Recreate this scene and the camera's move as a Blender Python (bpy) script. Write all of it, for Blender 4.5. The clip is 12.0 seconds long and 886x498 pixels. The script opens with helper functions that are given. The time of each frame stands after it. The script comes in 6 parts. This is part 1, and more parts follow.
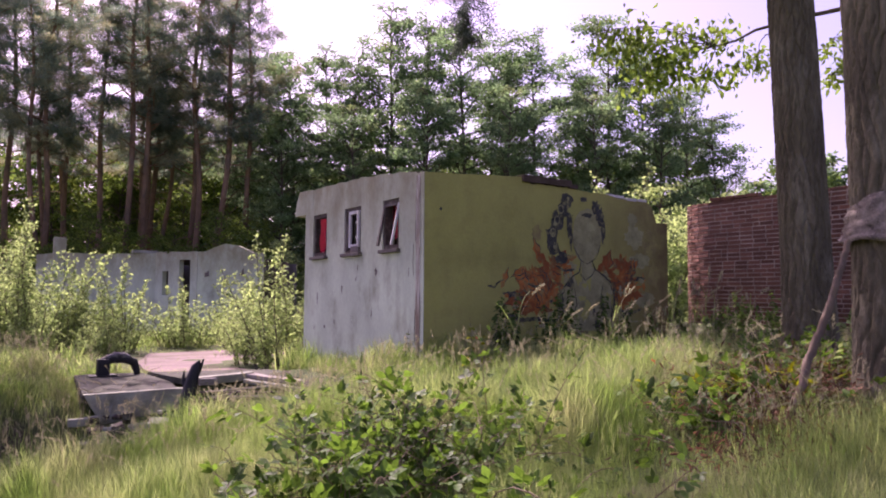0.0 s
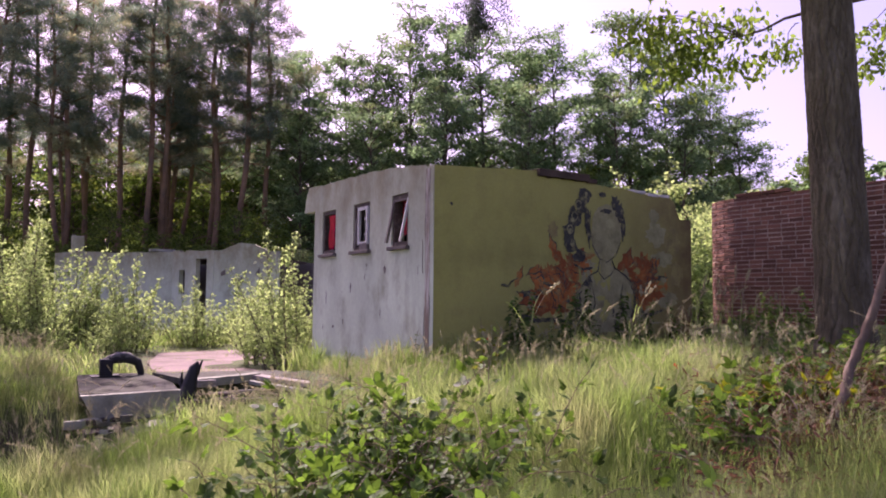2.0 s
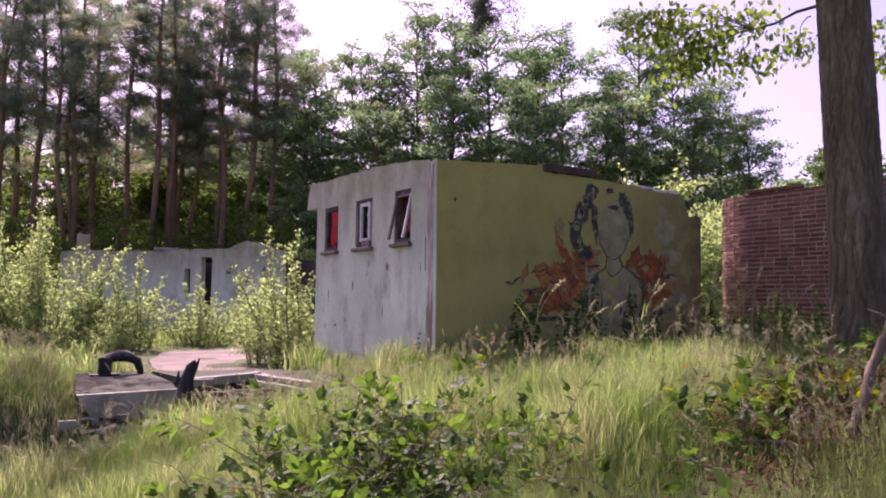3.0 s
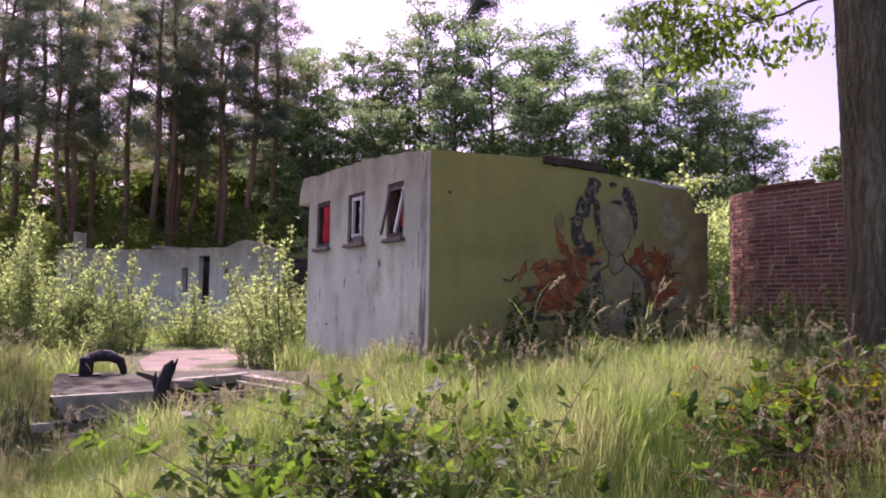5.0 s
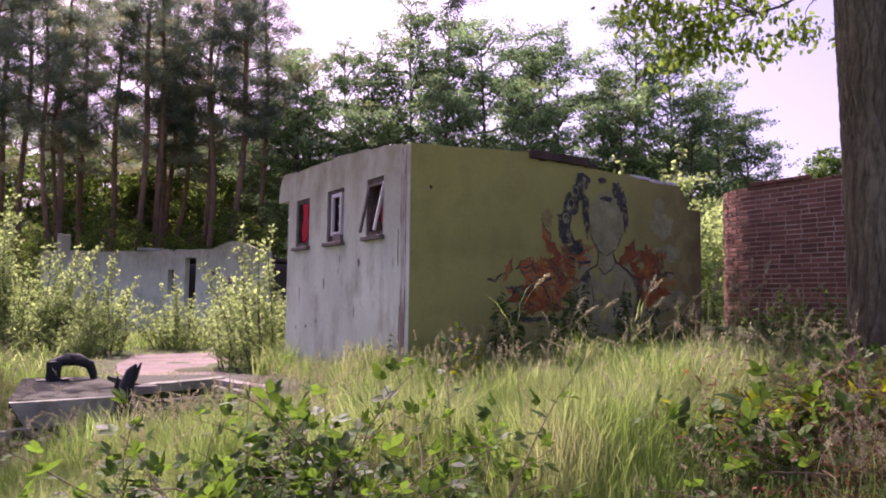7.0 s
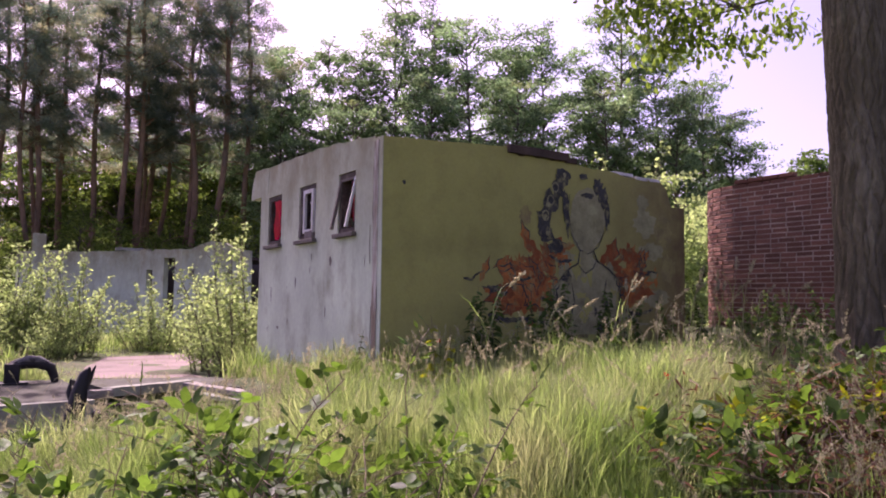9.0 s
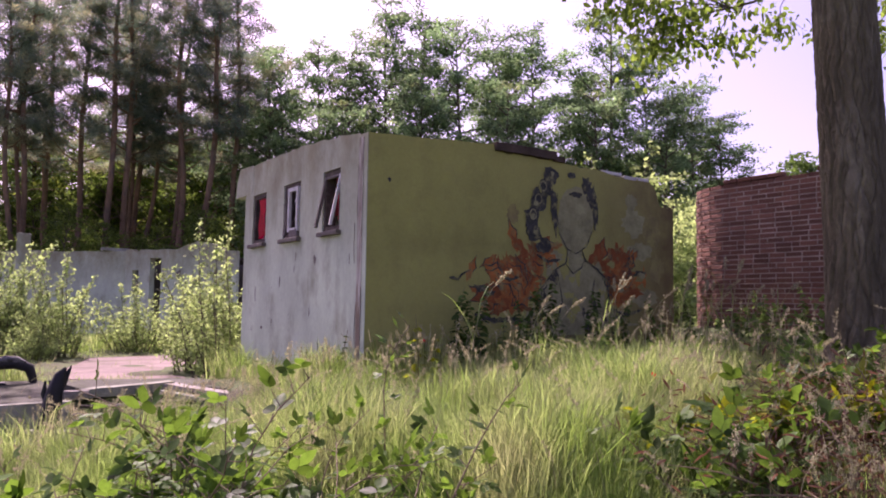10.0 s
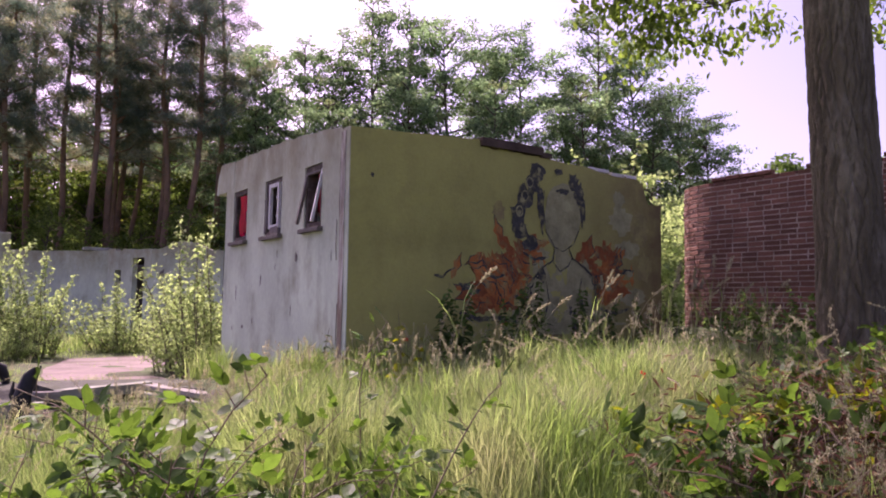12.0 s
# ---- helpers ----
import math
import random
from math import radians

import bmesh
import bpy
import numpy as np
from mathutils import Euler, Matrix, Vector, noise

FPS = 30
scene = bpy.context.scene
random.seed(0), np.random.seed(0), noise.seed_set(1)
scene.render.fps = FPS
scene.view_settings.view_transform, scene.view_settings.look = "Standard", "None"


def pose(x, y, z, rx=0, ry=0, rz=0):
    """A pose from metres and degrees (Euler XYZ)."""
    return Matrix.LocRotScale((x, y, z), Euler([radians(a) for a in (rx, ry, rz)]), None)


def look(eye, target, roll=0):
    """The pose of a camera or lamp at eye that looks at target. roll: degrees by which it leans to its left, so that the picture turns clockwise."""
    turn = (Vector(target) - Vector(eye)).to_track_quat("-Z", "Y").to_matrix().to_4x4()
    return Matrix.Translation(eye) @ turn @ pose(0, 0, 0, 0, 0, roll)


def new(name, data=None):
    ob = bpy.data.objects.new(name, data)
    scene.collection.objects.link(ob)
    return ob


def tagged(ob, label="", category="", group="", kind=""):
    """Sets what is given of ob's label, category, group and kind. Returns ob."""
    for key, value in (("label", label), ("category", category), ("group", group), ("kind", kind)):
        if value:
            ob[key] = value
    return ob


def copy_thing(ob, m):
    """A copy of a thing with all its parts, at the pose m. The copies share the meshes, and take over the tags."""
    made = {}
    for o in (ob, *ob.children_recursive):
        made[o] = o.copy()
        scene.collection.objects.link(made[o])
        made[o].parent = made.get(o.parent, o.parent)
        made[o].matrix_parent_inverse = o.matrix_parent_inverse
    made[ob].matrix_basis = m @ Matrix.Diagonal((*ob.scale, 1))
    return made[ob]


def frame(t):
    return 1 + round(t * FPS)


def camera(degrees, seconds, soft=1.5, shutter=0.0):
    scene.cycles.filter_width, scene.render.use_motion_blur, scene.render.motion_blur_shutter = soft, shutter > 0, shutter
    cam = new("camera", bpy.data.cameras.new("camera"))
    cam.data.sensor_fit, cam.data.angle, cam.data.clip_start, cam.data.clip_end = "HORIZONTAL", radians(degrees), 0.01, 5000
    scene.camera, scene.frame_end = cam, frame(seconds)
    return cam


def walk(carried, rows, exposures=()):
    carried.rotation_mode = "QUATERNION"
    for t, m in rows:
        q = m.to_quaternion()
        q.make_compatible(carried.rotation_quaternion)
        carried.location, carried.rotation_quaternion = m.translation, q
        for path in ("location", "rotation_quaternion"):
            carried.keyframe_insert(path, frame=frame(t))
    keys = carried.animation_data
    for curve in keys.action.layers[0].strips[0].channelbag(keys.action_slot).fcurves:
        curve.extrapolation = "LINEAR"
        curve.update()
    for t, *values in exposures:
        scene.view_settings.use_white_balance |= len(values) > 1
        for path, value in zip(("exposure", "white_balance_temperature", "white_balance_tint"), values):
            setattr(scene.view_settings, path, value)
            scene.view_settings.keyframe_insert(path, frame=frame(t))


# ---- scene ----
# camera and its walk
cam = camera(62.4, 12.0, soft=1.9)
PATH = [
    (0, (-5.544, -8.745, 0.975), (-4.433, -7.088, 1.108), 0.4),
    (0.5, (-5.444, -8.661, 0.977), (-4.344, -6.996, 1.111), 0.4),
    (1, (-5.336, -8.572, 0.971), (-4.246, -6.9, 1.105), 0.5),
    (1.5, (-5.243, -8.496, 0.965), (-4.167, -6.815, 1.099), 0.6),
    (2, (-5.154, -8.42, 0.963), (-4.091, -6.731, 1.096), 0.6),
    (2.5, (-5.071, -8.344, 0.955), (-4.019, -6.649, 1.085), 0.6),
    (3, (-4.977, -8.253, 0.938), (-3.932, -6.553, 1.07), 0.7),
    (5, (-4.611, -7.904, 0.897), (-3.575, -6.199, 1.032), 0.9),
    (5.5, (-4.52, -7.823, 0.889), (-3.481, -6.119, 1.027), 0.8),
    (6, (-4.431, -7.747, 0.879), (-3.387, -6.046, 1.018), 0.8),
    (6.5, (-4.338, -7.677, 0.877), (-3.29, -5.979, 1.017), 0.8),
    (7, (-4.248, -7.611, 0.868), (-3.198, -5.915, 1.011), 0.8),
    (9, (-3.927, -7.388, 0.852), (-2.847, -5.711, 0.999), 0.8),
    (9.5, (-3.861, -7.343, 0.838), (-2.769, -5.674, 0.989), 0.9),
    (10, (-3.81, -7.302, 0.828), (-2.708, -5.64, 0.98), 0.9),
    (10.5, (-3.772, -7.265, 0.819), (-2.661, -5.609, 0.972), 0.9),
    (11, (-3.729, -7.224, 0.811), (-2.61, -5.573, 0.964), 0.9),
    (11.5, (-3.697, -7.192, 0.805), (-2.572, -5.545, 0.959), 1.0),
    (12, (-3.669, -7.161, 0.799), (-2.539, -5.518, 0.954), 0.9),
]
walk(cam, [(t, look(e, g, r)) for t, e, g, r in PATH], [(0, 1.0, 6250, 52), (12, 1.0, 6250, 52)])

# world and sun
SUN_AZ, SUN_EL = -3.0, 50.0          # the sun's bearing (degrees left of +y, negative: right) and height
world = bpy.data.worlds.new("sky")
scene.world = world
world.use_nodes = True
wn = world.node_tree.nodes
sky = wn.new("ShaderNodeTexSky")
sky.sky_type, sky.sun_disc = "NISHITA", False
sky.sun_elevation, sky.sun_rotation = radians(SUN_EL), radians(-SUN_AZ)
sky.air_density, sky.dust_density, sky.ozone_density = 1.0, 3.0, 1.0
wn["Background"].inputs["Strength"].default_value = 0.122
haze = wn.new("ShaderNodeMix")          # the evening haze: a faint rose cast over the whole sky
haze.data_type, haze.blend_type = "RGBA", "MULTIPLY"
haze.inputs[0].default_value = 1.0
haze.inputs[7].default_value = (1.07, 0.885, 0.95, 1)
world.node_tree.links.new(sky.outputs[0], haze.inputs[6])
world.node_tree.links.new(haze.outputs[2], wn["Background"].inputs["Color"])
sun = new("sun", bpy.data.lights.new("sun", "SUN"))
sun.data.energy, sun.data.angle, sun.data.color = 5.0, radians(0.6), (1.0, 0.93, 0.8)
_s = Vector((-math.sin(radians(SUN_AZ)) * math.cos(radians(SUN_EL)), math.cos(radians(SUN_AZ)) * math.cos(radians(SUN_EL)), math.sin(radians(SUN_EL))))
sun.matrix_world = look(_s * 100, (0, 0, 0))


# materials
def mat(name, color, rough=0.8, spread=0.15, scale=6.0, fine=60.0, bump=0.3, other=None, amount=0.5, sharp=0.15, metal=0.0,
        islands=0.0, objects=0.0, through_light=0.0, coord="Object", streak=None, fine_mix=0.5, spec=0.3, side=None):
    """Base colour with broad and fine variation, a second colour in patches, and relief."""
    m = bpy.data.materials.new(name)
    m.use_nodes = True
    nt = m.node_tree
    N, L = nt.nodes, nt.links
    p = N["Principled BSDF"]
    p.inputs["Roughness"].default_value, p.inputs["Metallic"].default_value = rough, metal
    p.inputs["Specular IOR Level"].default_value = spec
    co = N.new("ShaderNodeTexCoord").outputs[coord]
    if streak:
        mp = N.new("ShaderNodeMapping")
        mp.inputs["Scale"].default_value = streak
        L.new(co, mp.inputs["Vector"])
        co = mp.outputs[0]

    def tex(s, d=4.0):
        n = N.new("ShaderNodeTexNoise")
        n.inputs["Scale"].default_value, n.inputs["Detail"].default_value, n.inputs["Roughness"].default_value = s, d, 0.65
        L.new(co, n.inputs["Vector"])
        return n.outputs["Fac"]

    def mapped(f, a, b, lo=0.3, hi=0.7):
        r = N.new("ShaderNodeMapRange")
        r.inputs["From Min"].default_value, r.inputs["From Max"].default_value = lo, hi
        r.inputs["To Min"].default_value, r.inputs["To Max"].default_value = a, b
        L.new(f, r.inputs["Value"])
        return r.outputs[0]

    broad, small = tex(scale), tex(fine)
    col = N.new("ShaderNodeRGB").outputs[0]
    col.default_value = (*color, 1)
    if other:
        mx = N.new("ShaderNodeMix")
        mx.data_type = "RGBA"
        t2 = tex(scale * 1.7, 8.0)
        L.new(mapped(t2, 0, 1, 1 - amount - sharp / 2, 1 - amount + sharp / 2), mx.inputs[0])
        L.new(col, mx.inputs[6])
        mx.inputs[7].default_value = (*other, 1)
        col = mx.outputs[2]

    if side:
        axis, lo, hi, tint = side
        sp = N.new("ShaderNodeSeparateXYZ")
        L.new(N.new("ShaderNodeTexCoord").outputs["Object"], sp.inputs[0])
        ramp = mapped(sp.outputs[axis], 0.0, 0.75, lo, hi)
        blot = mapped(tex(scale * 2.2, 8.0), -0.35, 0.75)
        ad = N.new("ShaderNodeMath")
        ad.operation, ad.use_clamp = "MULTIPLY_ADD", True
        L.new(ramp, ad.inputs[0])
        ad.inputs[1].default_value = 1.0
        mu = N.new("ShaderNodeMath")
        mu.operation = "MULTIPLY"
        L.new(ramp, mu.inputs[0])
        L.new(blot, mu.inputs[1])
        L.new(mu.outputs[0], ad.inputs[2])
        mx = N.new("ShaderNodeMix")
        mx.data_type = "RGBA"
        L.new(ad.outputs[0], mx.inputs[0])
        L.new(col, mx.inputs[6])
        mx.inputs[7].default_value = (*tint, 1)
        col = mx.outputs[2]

    def value(col, f):
        h = N.new("ShaderNodeHueSaturation")
        L.new(col, h.inputs["Color"])
        L.new(f, h.inputs["Value"])
        return h.outputs[0]

    col = value(col, mapped(broad, 1 - spread, 1 + spread))
    col = value(col, mapped(small, 1 - spread * fine_mix, 1 + spread * fine_mix))
    if islands:
        g = N.new("ShaderNodeNewGeometry")
        col = value(col, mapped(g.outputs["Random Per Island"], 1 - islands, 1 + islands, 0, 1))
    if objects:
        o = N.new("ShaderNodeObjectInfo")
        col = value(col, mapped(o.outputs["Random"], 1 - objects, 1 + objects, 0, 1))
    L.new(col, p.inputs["Base Color"])
    if bump:
        b = N.new("ShaderNodeBump")
        b.inputs["Strength"].default_value, b.inputs["Distance"].default_value = bump, 0.02
        L.new(small, b.inputs["Height"])
        L.new(b.outputs[0], p.inputs["Normal"])
    if through_light:
        tr = N.new("ShaderNodeBsdfTranslucent")
        hs = N.new("ShaderNodeHueSaturation")
        hs.inputs["Hue"].default_value, hs.inputs["Saturation"].default_value, hs.inputs["Value"].default_value = 0.485, 1.15, 1.6
        L.new(col, hs.inputs["Color"])
        L.new(hs.outputs[0], tr.inputs["Color"])
        mix = N.new("ShaderNodeMixShader")
        mix.inputs[0].default_value = through_light
        L.new(p.outputs[0], mix.inputs[1])
        L.new(tr.outputs[0], mix.inputs[2])
        L.new(mix.outputs[0], N["Material Output"].inputs["Surface"])
    return m


M = {
    "soil": mat("soil_and_litter", (0.07, 0.06, 0.035), 0.95, 0.35, 0.8, 9, 0.6, (0.06, 0.085, 0.025), 0.55),
    "grass": mat("grass", (0.145, 0.235, 0.066), 0.6, 0.3, 0.9, 5, 0, (0.325, 0.34, 0.18), 0.43, 0.3, islands=0.5, through_light=0.55, spec=0.15),
    "straw": mat("dry_seed_heads", (0.31, 0.30, 0.18), 0.8, 0.2, 2, 30, 0, islands=0.35, through_light=0.35),
    "bramble": mat("bramble_leaf", (0.070, 0.132, 0.028), 0.5, 0.3, 3, 40, 0.15, islands=0.55, through_light=0.48, spec=0.2),
    "cane": mat("bramble_cane", (0.16, 0.12, 0.07), 0.7, 0.3, 9, 60, 0.3),
    "sapling": mat("sapling_leaf", (0.225, 0.305, 0.125), 0.6, 0.25, 1.5, 20, 0, islands=0.4, through_light=0.6, spec=0.15),
    "broadleaf": mat("broadleaf_crown", (0.138, 0.222, 0.108), 0.6, 0.3, 0.3, 3, 0, (0.175, 0.225, 0.10), 0.4, islands=0.45, objects=0.15, through_light=0.6, spec=0.15),
    "oakleaf": mat("overhanging_leaf", (0.13, 0.205, 0.05), 0.5, 0.25, 2, 20, 0, islands=0.4, through_light=0.62, spec=0.15),
    "needle": mat("pine_needles", (0.125, 0.18, 0.125), 0.6, 0.3, 0.3, 4, 0, (0.28, 0.28, 0.15), 0.45, islands=0.4, objects=0.15, through_light=0.58),
    "under": mat("undergrowth_leaf", (0.085, 0.145, 0.042), 0.6, 0.35, 0.25, 2, 0, islands=0.45, through_light=0.45, spec=0.1),
    "bark": mat("ridged_bark", (0.115, 0.102, 0.062), 0.95, 0.35, 3, 30, 1.0, (0.19, 0.175, 0.118), 0.42, streak=(1, 1, 0.35)),
    "pinebark": mat("pine_bark", (0.215, 0.14, 0.078), 0.95, 0.35, 0.5, 7, 0.8, (0.12, 0.10, 0.07), 0.42, streak=(1, 1, 0.4)),
    "twig": mat("grey_brown_twigs", (0.11, 0.09, 0.065), 0.9, 0.3, 2, 20, 0.3),
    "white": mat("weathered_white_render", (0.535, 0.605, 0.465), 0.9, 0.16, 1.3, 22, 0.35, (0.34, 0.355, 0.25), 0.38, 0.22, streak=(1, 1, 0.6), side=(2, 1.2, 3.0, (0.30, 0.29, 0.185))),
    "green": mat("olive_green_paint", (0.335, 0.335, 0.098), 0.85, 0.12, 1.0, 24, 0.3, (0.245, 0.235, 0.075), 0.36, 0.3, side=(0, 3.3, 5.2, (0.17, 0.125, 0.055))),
    "mortar": mat("mortar", (0.40, 0.33, 0.26), 0.95, 0.25, 2, 40, 0.5, (0.22, 0.165, 0.13), 0.45, 0.3),
    "brick": mat("red_brick", (0.225, 0.105, 0.068), 0.9, 0.3, 2.5, 45, 0.6, (0.13, 0.07, 0.055), 0.45, 0.3, islands=0.35, objects=0.35),
    "concrete": mat("grey_concrete", (0.285, 0.295, 0.235), 0.9, 0.25, 1.6, 30, 0.5, (0.165, 0.165, 0.125), 0.42, 0.3),
    "pave": mat("pinkish_paving", (0.21, 0.158, 0.143), 0.95, 0.25, 0.7, 12, 0.3, (0.13, 0.115, 0.075), 0.42, 0.2),
    "dark": mat("black_rubber", (0.02, 0.02, 0.022), 0.6, 0.3, 6, 40, 0.2),
    "rot": mat("dark_rotten_wood", (0.055, 0.042, 0.034), 0.9, 0.35, 6, 40, 0.7, streak=(1, 1, 0.3)),
    "felt": mat("brown_roofing_felt", (0.085, 0.06, 0.045), 0.9, 0.3, 4, 40, 0.5),
    "frame": mat("grey_window_frame", (0.14, 0.12, 0.105), 0.8, 0.25, 6, 50, 0.3),
    "pale": mat("flaking_white_frame", (0.60, 0.58, 0.56), 0.7, 0.15, 6, 60, 0.3, (0.25, 0.22, 0.19), 0.35),
    "red": mat("red_cloth", (0.72, 0.09, 0.10), 0.8, 0.15, 4, 30, 0.1, through_light=0.4),
    # plaster darkened so that its colour carries the dimness of the rooms
    "room": mat("shade_dark_room_plaster", (0.12, 0.105, 0.09), 0.95, 0.2, 1, 20, 0.2),
    "orange": mat("orange_spray_paint", (0.38, 0.13, 0.03), 0.8, 0.3, 3, 24, 0.1, (0.25, 0.205, 0.075), 0.44, 0.15),
    "rust": mat("rust_spray_paint", (0.25, 0.08, 0.022), 0.8, 0.3, 4, 24, 0.1, (0.21, 0.165, 0.065), 0.42, 0.15),
    "ink": mat("black_spray_paint", (0.05, 0.052, 0.045), 0.8, 0.4, 5, 30, 0.1, (0.22, 0.215, 0.095), 0.44, 0.12),
    "wash": mat("pale_green_grey_paint", (0.31, 0.305, 0.155), 0.85, 0.2, 2.5, 30, 0.1, (0.21, 0.205, 0.10), 0.45, 0.2),
    # dirty overgrown concrete, darkened further to carry the slab top's shade
    "mossyshade": mat("mossy_dirty_shaded_concrete", (0.082, 0.08, 0.066), 0.95, 0.3, 1.6, 30, 0.6, (0.045, 0.05, 0.026), 0.5, 0.3),
    "burlap": mat("weathered_sacking", (0.25, 0.215, 0.175), 0.95, 0.4, 9, 70, 1.0, (0.09, 0.075, 0.06), 0.42),
    "deadwood": mat("bare_dead_wood", (0.18, 0.135, 0.095), 0.9, 0.3, 5, 50, 0.6, (0.13, 0.10, 0.075), 0.45, streak=(1, 1, 0.3)),
    "flower": mat("red_petals", (0.6, 0.05, 0.02), 0.6, 0.2, 5, 40, 0, through_light=0.3),
    "yellowleaf": mat("yellow_green_leaf", (0.19, 0.23, 0.03), 0.5, 0.2, 5, 40, 0, islands=0.3, through_light=0.5),
    "rotframe": mat("dark_brown_window_frame", (0.075, 0.058, 0.046), 0.85, 0.35, 6, 50, 0.5, (0.16, 0.135, 0.11), 0.4),
    "stain": mat("brownish_olive_stain", (0.20, 0.165, 0.075), 0.85, 0.25, 2.5, 24, 0.1, (0.28, 0.26, 0.085), 0.5, 0.3),
    "flaked": mat("flaked_render_streaks", (0.50, 0.48, 0.41), 0.9, 0.25, 4, 40, 0.6, (0.22, 0.17, 0.125), 0.5, 0.15, streak=(1, 1, 0.16)),
    # brighter copy of the undergrowth leaf, with sun flecks as yellow-green patches
    "glade": mat("sunlit_wood_leaf", (0.105, 0.165, 0.045), 0.6, 0.35, 0.25, 2, 0, (0.19, 0.235, 0.055), 0.38, islands=0.5, through_light=0.6, spec=0.1),
    "bough": mat("dark_fir_needles", (0.06, 0.085, 0.06), 0.6, 0.3, 3, 20, 0, islands=0.4, through_light=0.35),
    "frond": mat("bracken_frond", (0.16, 0.22, 0.045), 0.55, 0.3, 3, 30, 0, (0.30, 0.19, 0.09), 0.38, 0.2, islands=0.4, through_light=0.5),
    "worn": mat("scuffed_grey_rubber", (0.16, 0.155, 0.15), 0.7, 0.35, 6, 40, 0.4, (0.03, 0.03, 0.03), 0.5, 0.2),
    "greywood": mat("grey_weathered_board", (0.27, 0.245, 0.215), 0.9, 0.25, 6, 60, 0.5, (0.16, 0.14, 0.12), 0.42, streak=(0.3, 1, 1)),
    "leafbrown": mat("dry_brown_fronds", (0.13, 0.078, 0.048), 0.8, 0.4, 2, 20, 0, (0.24, 0.10, 0.045), 0.35, 0.2, islands=0.55, through_light=0.3),
}


# mesh tools
def part(name, data, material, parent=None, label=""):
    """One mesh object from a bmesh or mesh, under a thing or part."""
    if isinstance(data, bmesh.types.BMesh):
        me = bpy.data.meshes.new(name)
        data.to_mesh(me)
        data.free()
    else:
        me = data
    me.materials.clear()
    me.materials.append(M[material])
    ob = new(name, me)
    ob.parent = parent
    if label:
        tagged(ob, label)
    return ob


def part_each(name, forms, material, parent, label="", smooth=True):
    """One part for each of the forms (corners, faces)."""
    for f in forms:
        part(name, soup(name, *f, smooth), material, parent, label)


def thing(name, m=None, label="", category="", group="", kind=""):
    ob = new(name)
    ob.empty_display_size = 0.2
    if m is not None:
        ob.matrix_basis = m
    return tagged(ob, label, category, group, kind)


def soup(name, V, F, smooth=False):
    """A mesh from an array of corners and an array of equal-sided faces."""
    V, F = np.asarray(V, np.float32), np.asarray(F, np.int32)
    me = bpy.data.meshes.new(name)
    me.vertices.add(len(V))
    me.vertices.foreach_set("co", V.ravel())
    k = F.shape[1]
    me.loops.add(F.size)
    me.loops.foreach_set("vertex_index", F.ravel())
    me.polygons.add(len(F))
    me.polygons.foreach_set("loop_start", np.arange(0, F.size, k, dtype=np.int32))
    me.update(calc_edges=True)
    if smooth:
        me.shade_smooth()
    return me


def strewn(TV, TF, R, O):
    """Copies of a small form (TV, TF), turned and scaled by R (n,3,3) and moved to O (n,3)."""
    n, m = len(O), len(TV)
    V = np.einsum("nij,mj->nmi", R, TV) + np.asarray(O)[:, None, :]
    F = np.asarray(TF)[None] + (np.arange(n) * m)[:, None, None]
    return V.reshape(-1, 3), F.reshape(-1, np.asarray(TF).shape[1])


def joined(*pairs):
    V, F, o = [], [], 0
    for v, f in pairs:
        V.append(np.asarray(v))
        F.append(np.asarray(f) + o)
        o += len(v)
    return np.concatenate(V), np.concatenate(F)


def turns(rng, n, size, flat=0.0, up=None):
    """Random turns times sizes. flat 1: lying level; 0: any way."""
    d = rng.normal(size=(n, 3))
    d[:, 2] *= 1 - flat
    d /= np.linalg.norm(d, axis=1)[:, None]
    w = rng.normal(size=(n, 3))
    w[:, 2] += flat * 4
    a = np.cross(w, d)
    a /= np.linalg.norm(a, axis=1)[:, None]
    c = np.cross(d, a)
    return np.stack([d, a, c], 2) * np.asarray(size).reshape(-1, 1, 1)


def tube(points, radii, sides=6, ridge=0.0, rng=None):
    """A closed-sided tube along points."""
    P, R = np.asarray(points, float), np.asarray(radii, float)
    T = np.gradient(P, axis=0)
    T /= np.linalg.norm(T, axis=1)[:, None] + 1e-9
    ref = np.array([0.31, 0.95, 0.05]) if abs(T[0][2]) > 0.7 else np.array([0, 0, 1.0])
    A = np.cross(T, ref)
    A /= np.linalg.norm(A, axis=1)[:, None] + 1e-9
    B = np.cross(T, A)
    ang = np.arange(sides) * 2 * np.pi / sides
    rr = R[:, None] * np.ones(sides)
    if ridge and rng is not None:
        rr = rr * (1 + ridge * rng.normal(size=rr.shape))
    V = P[:, None] + rr[..., None] * (np.cos(ang)[None, :, None] * A[:, None] + np.sin(ang)[None, :, None] * B[:, None])
    n = len(P)
    i, j = np.meshgrid(np.arange(n - 1), np.arange(sides), indexing="ij")
    k = (j + 1) % sides
    F = np.stack([i * sides + j, i * sides + k, (i + 1) * sides + k, (i + 1) * sides + j], -1).reshape(-1, 4)
    return V.reshape(-1, 3), F


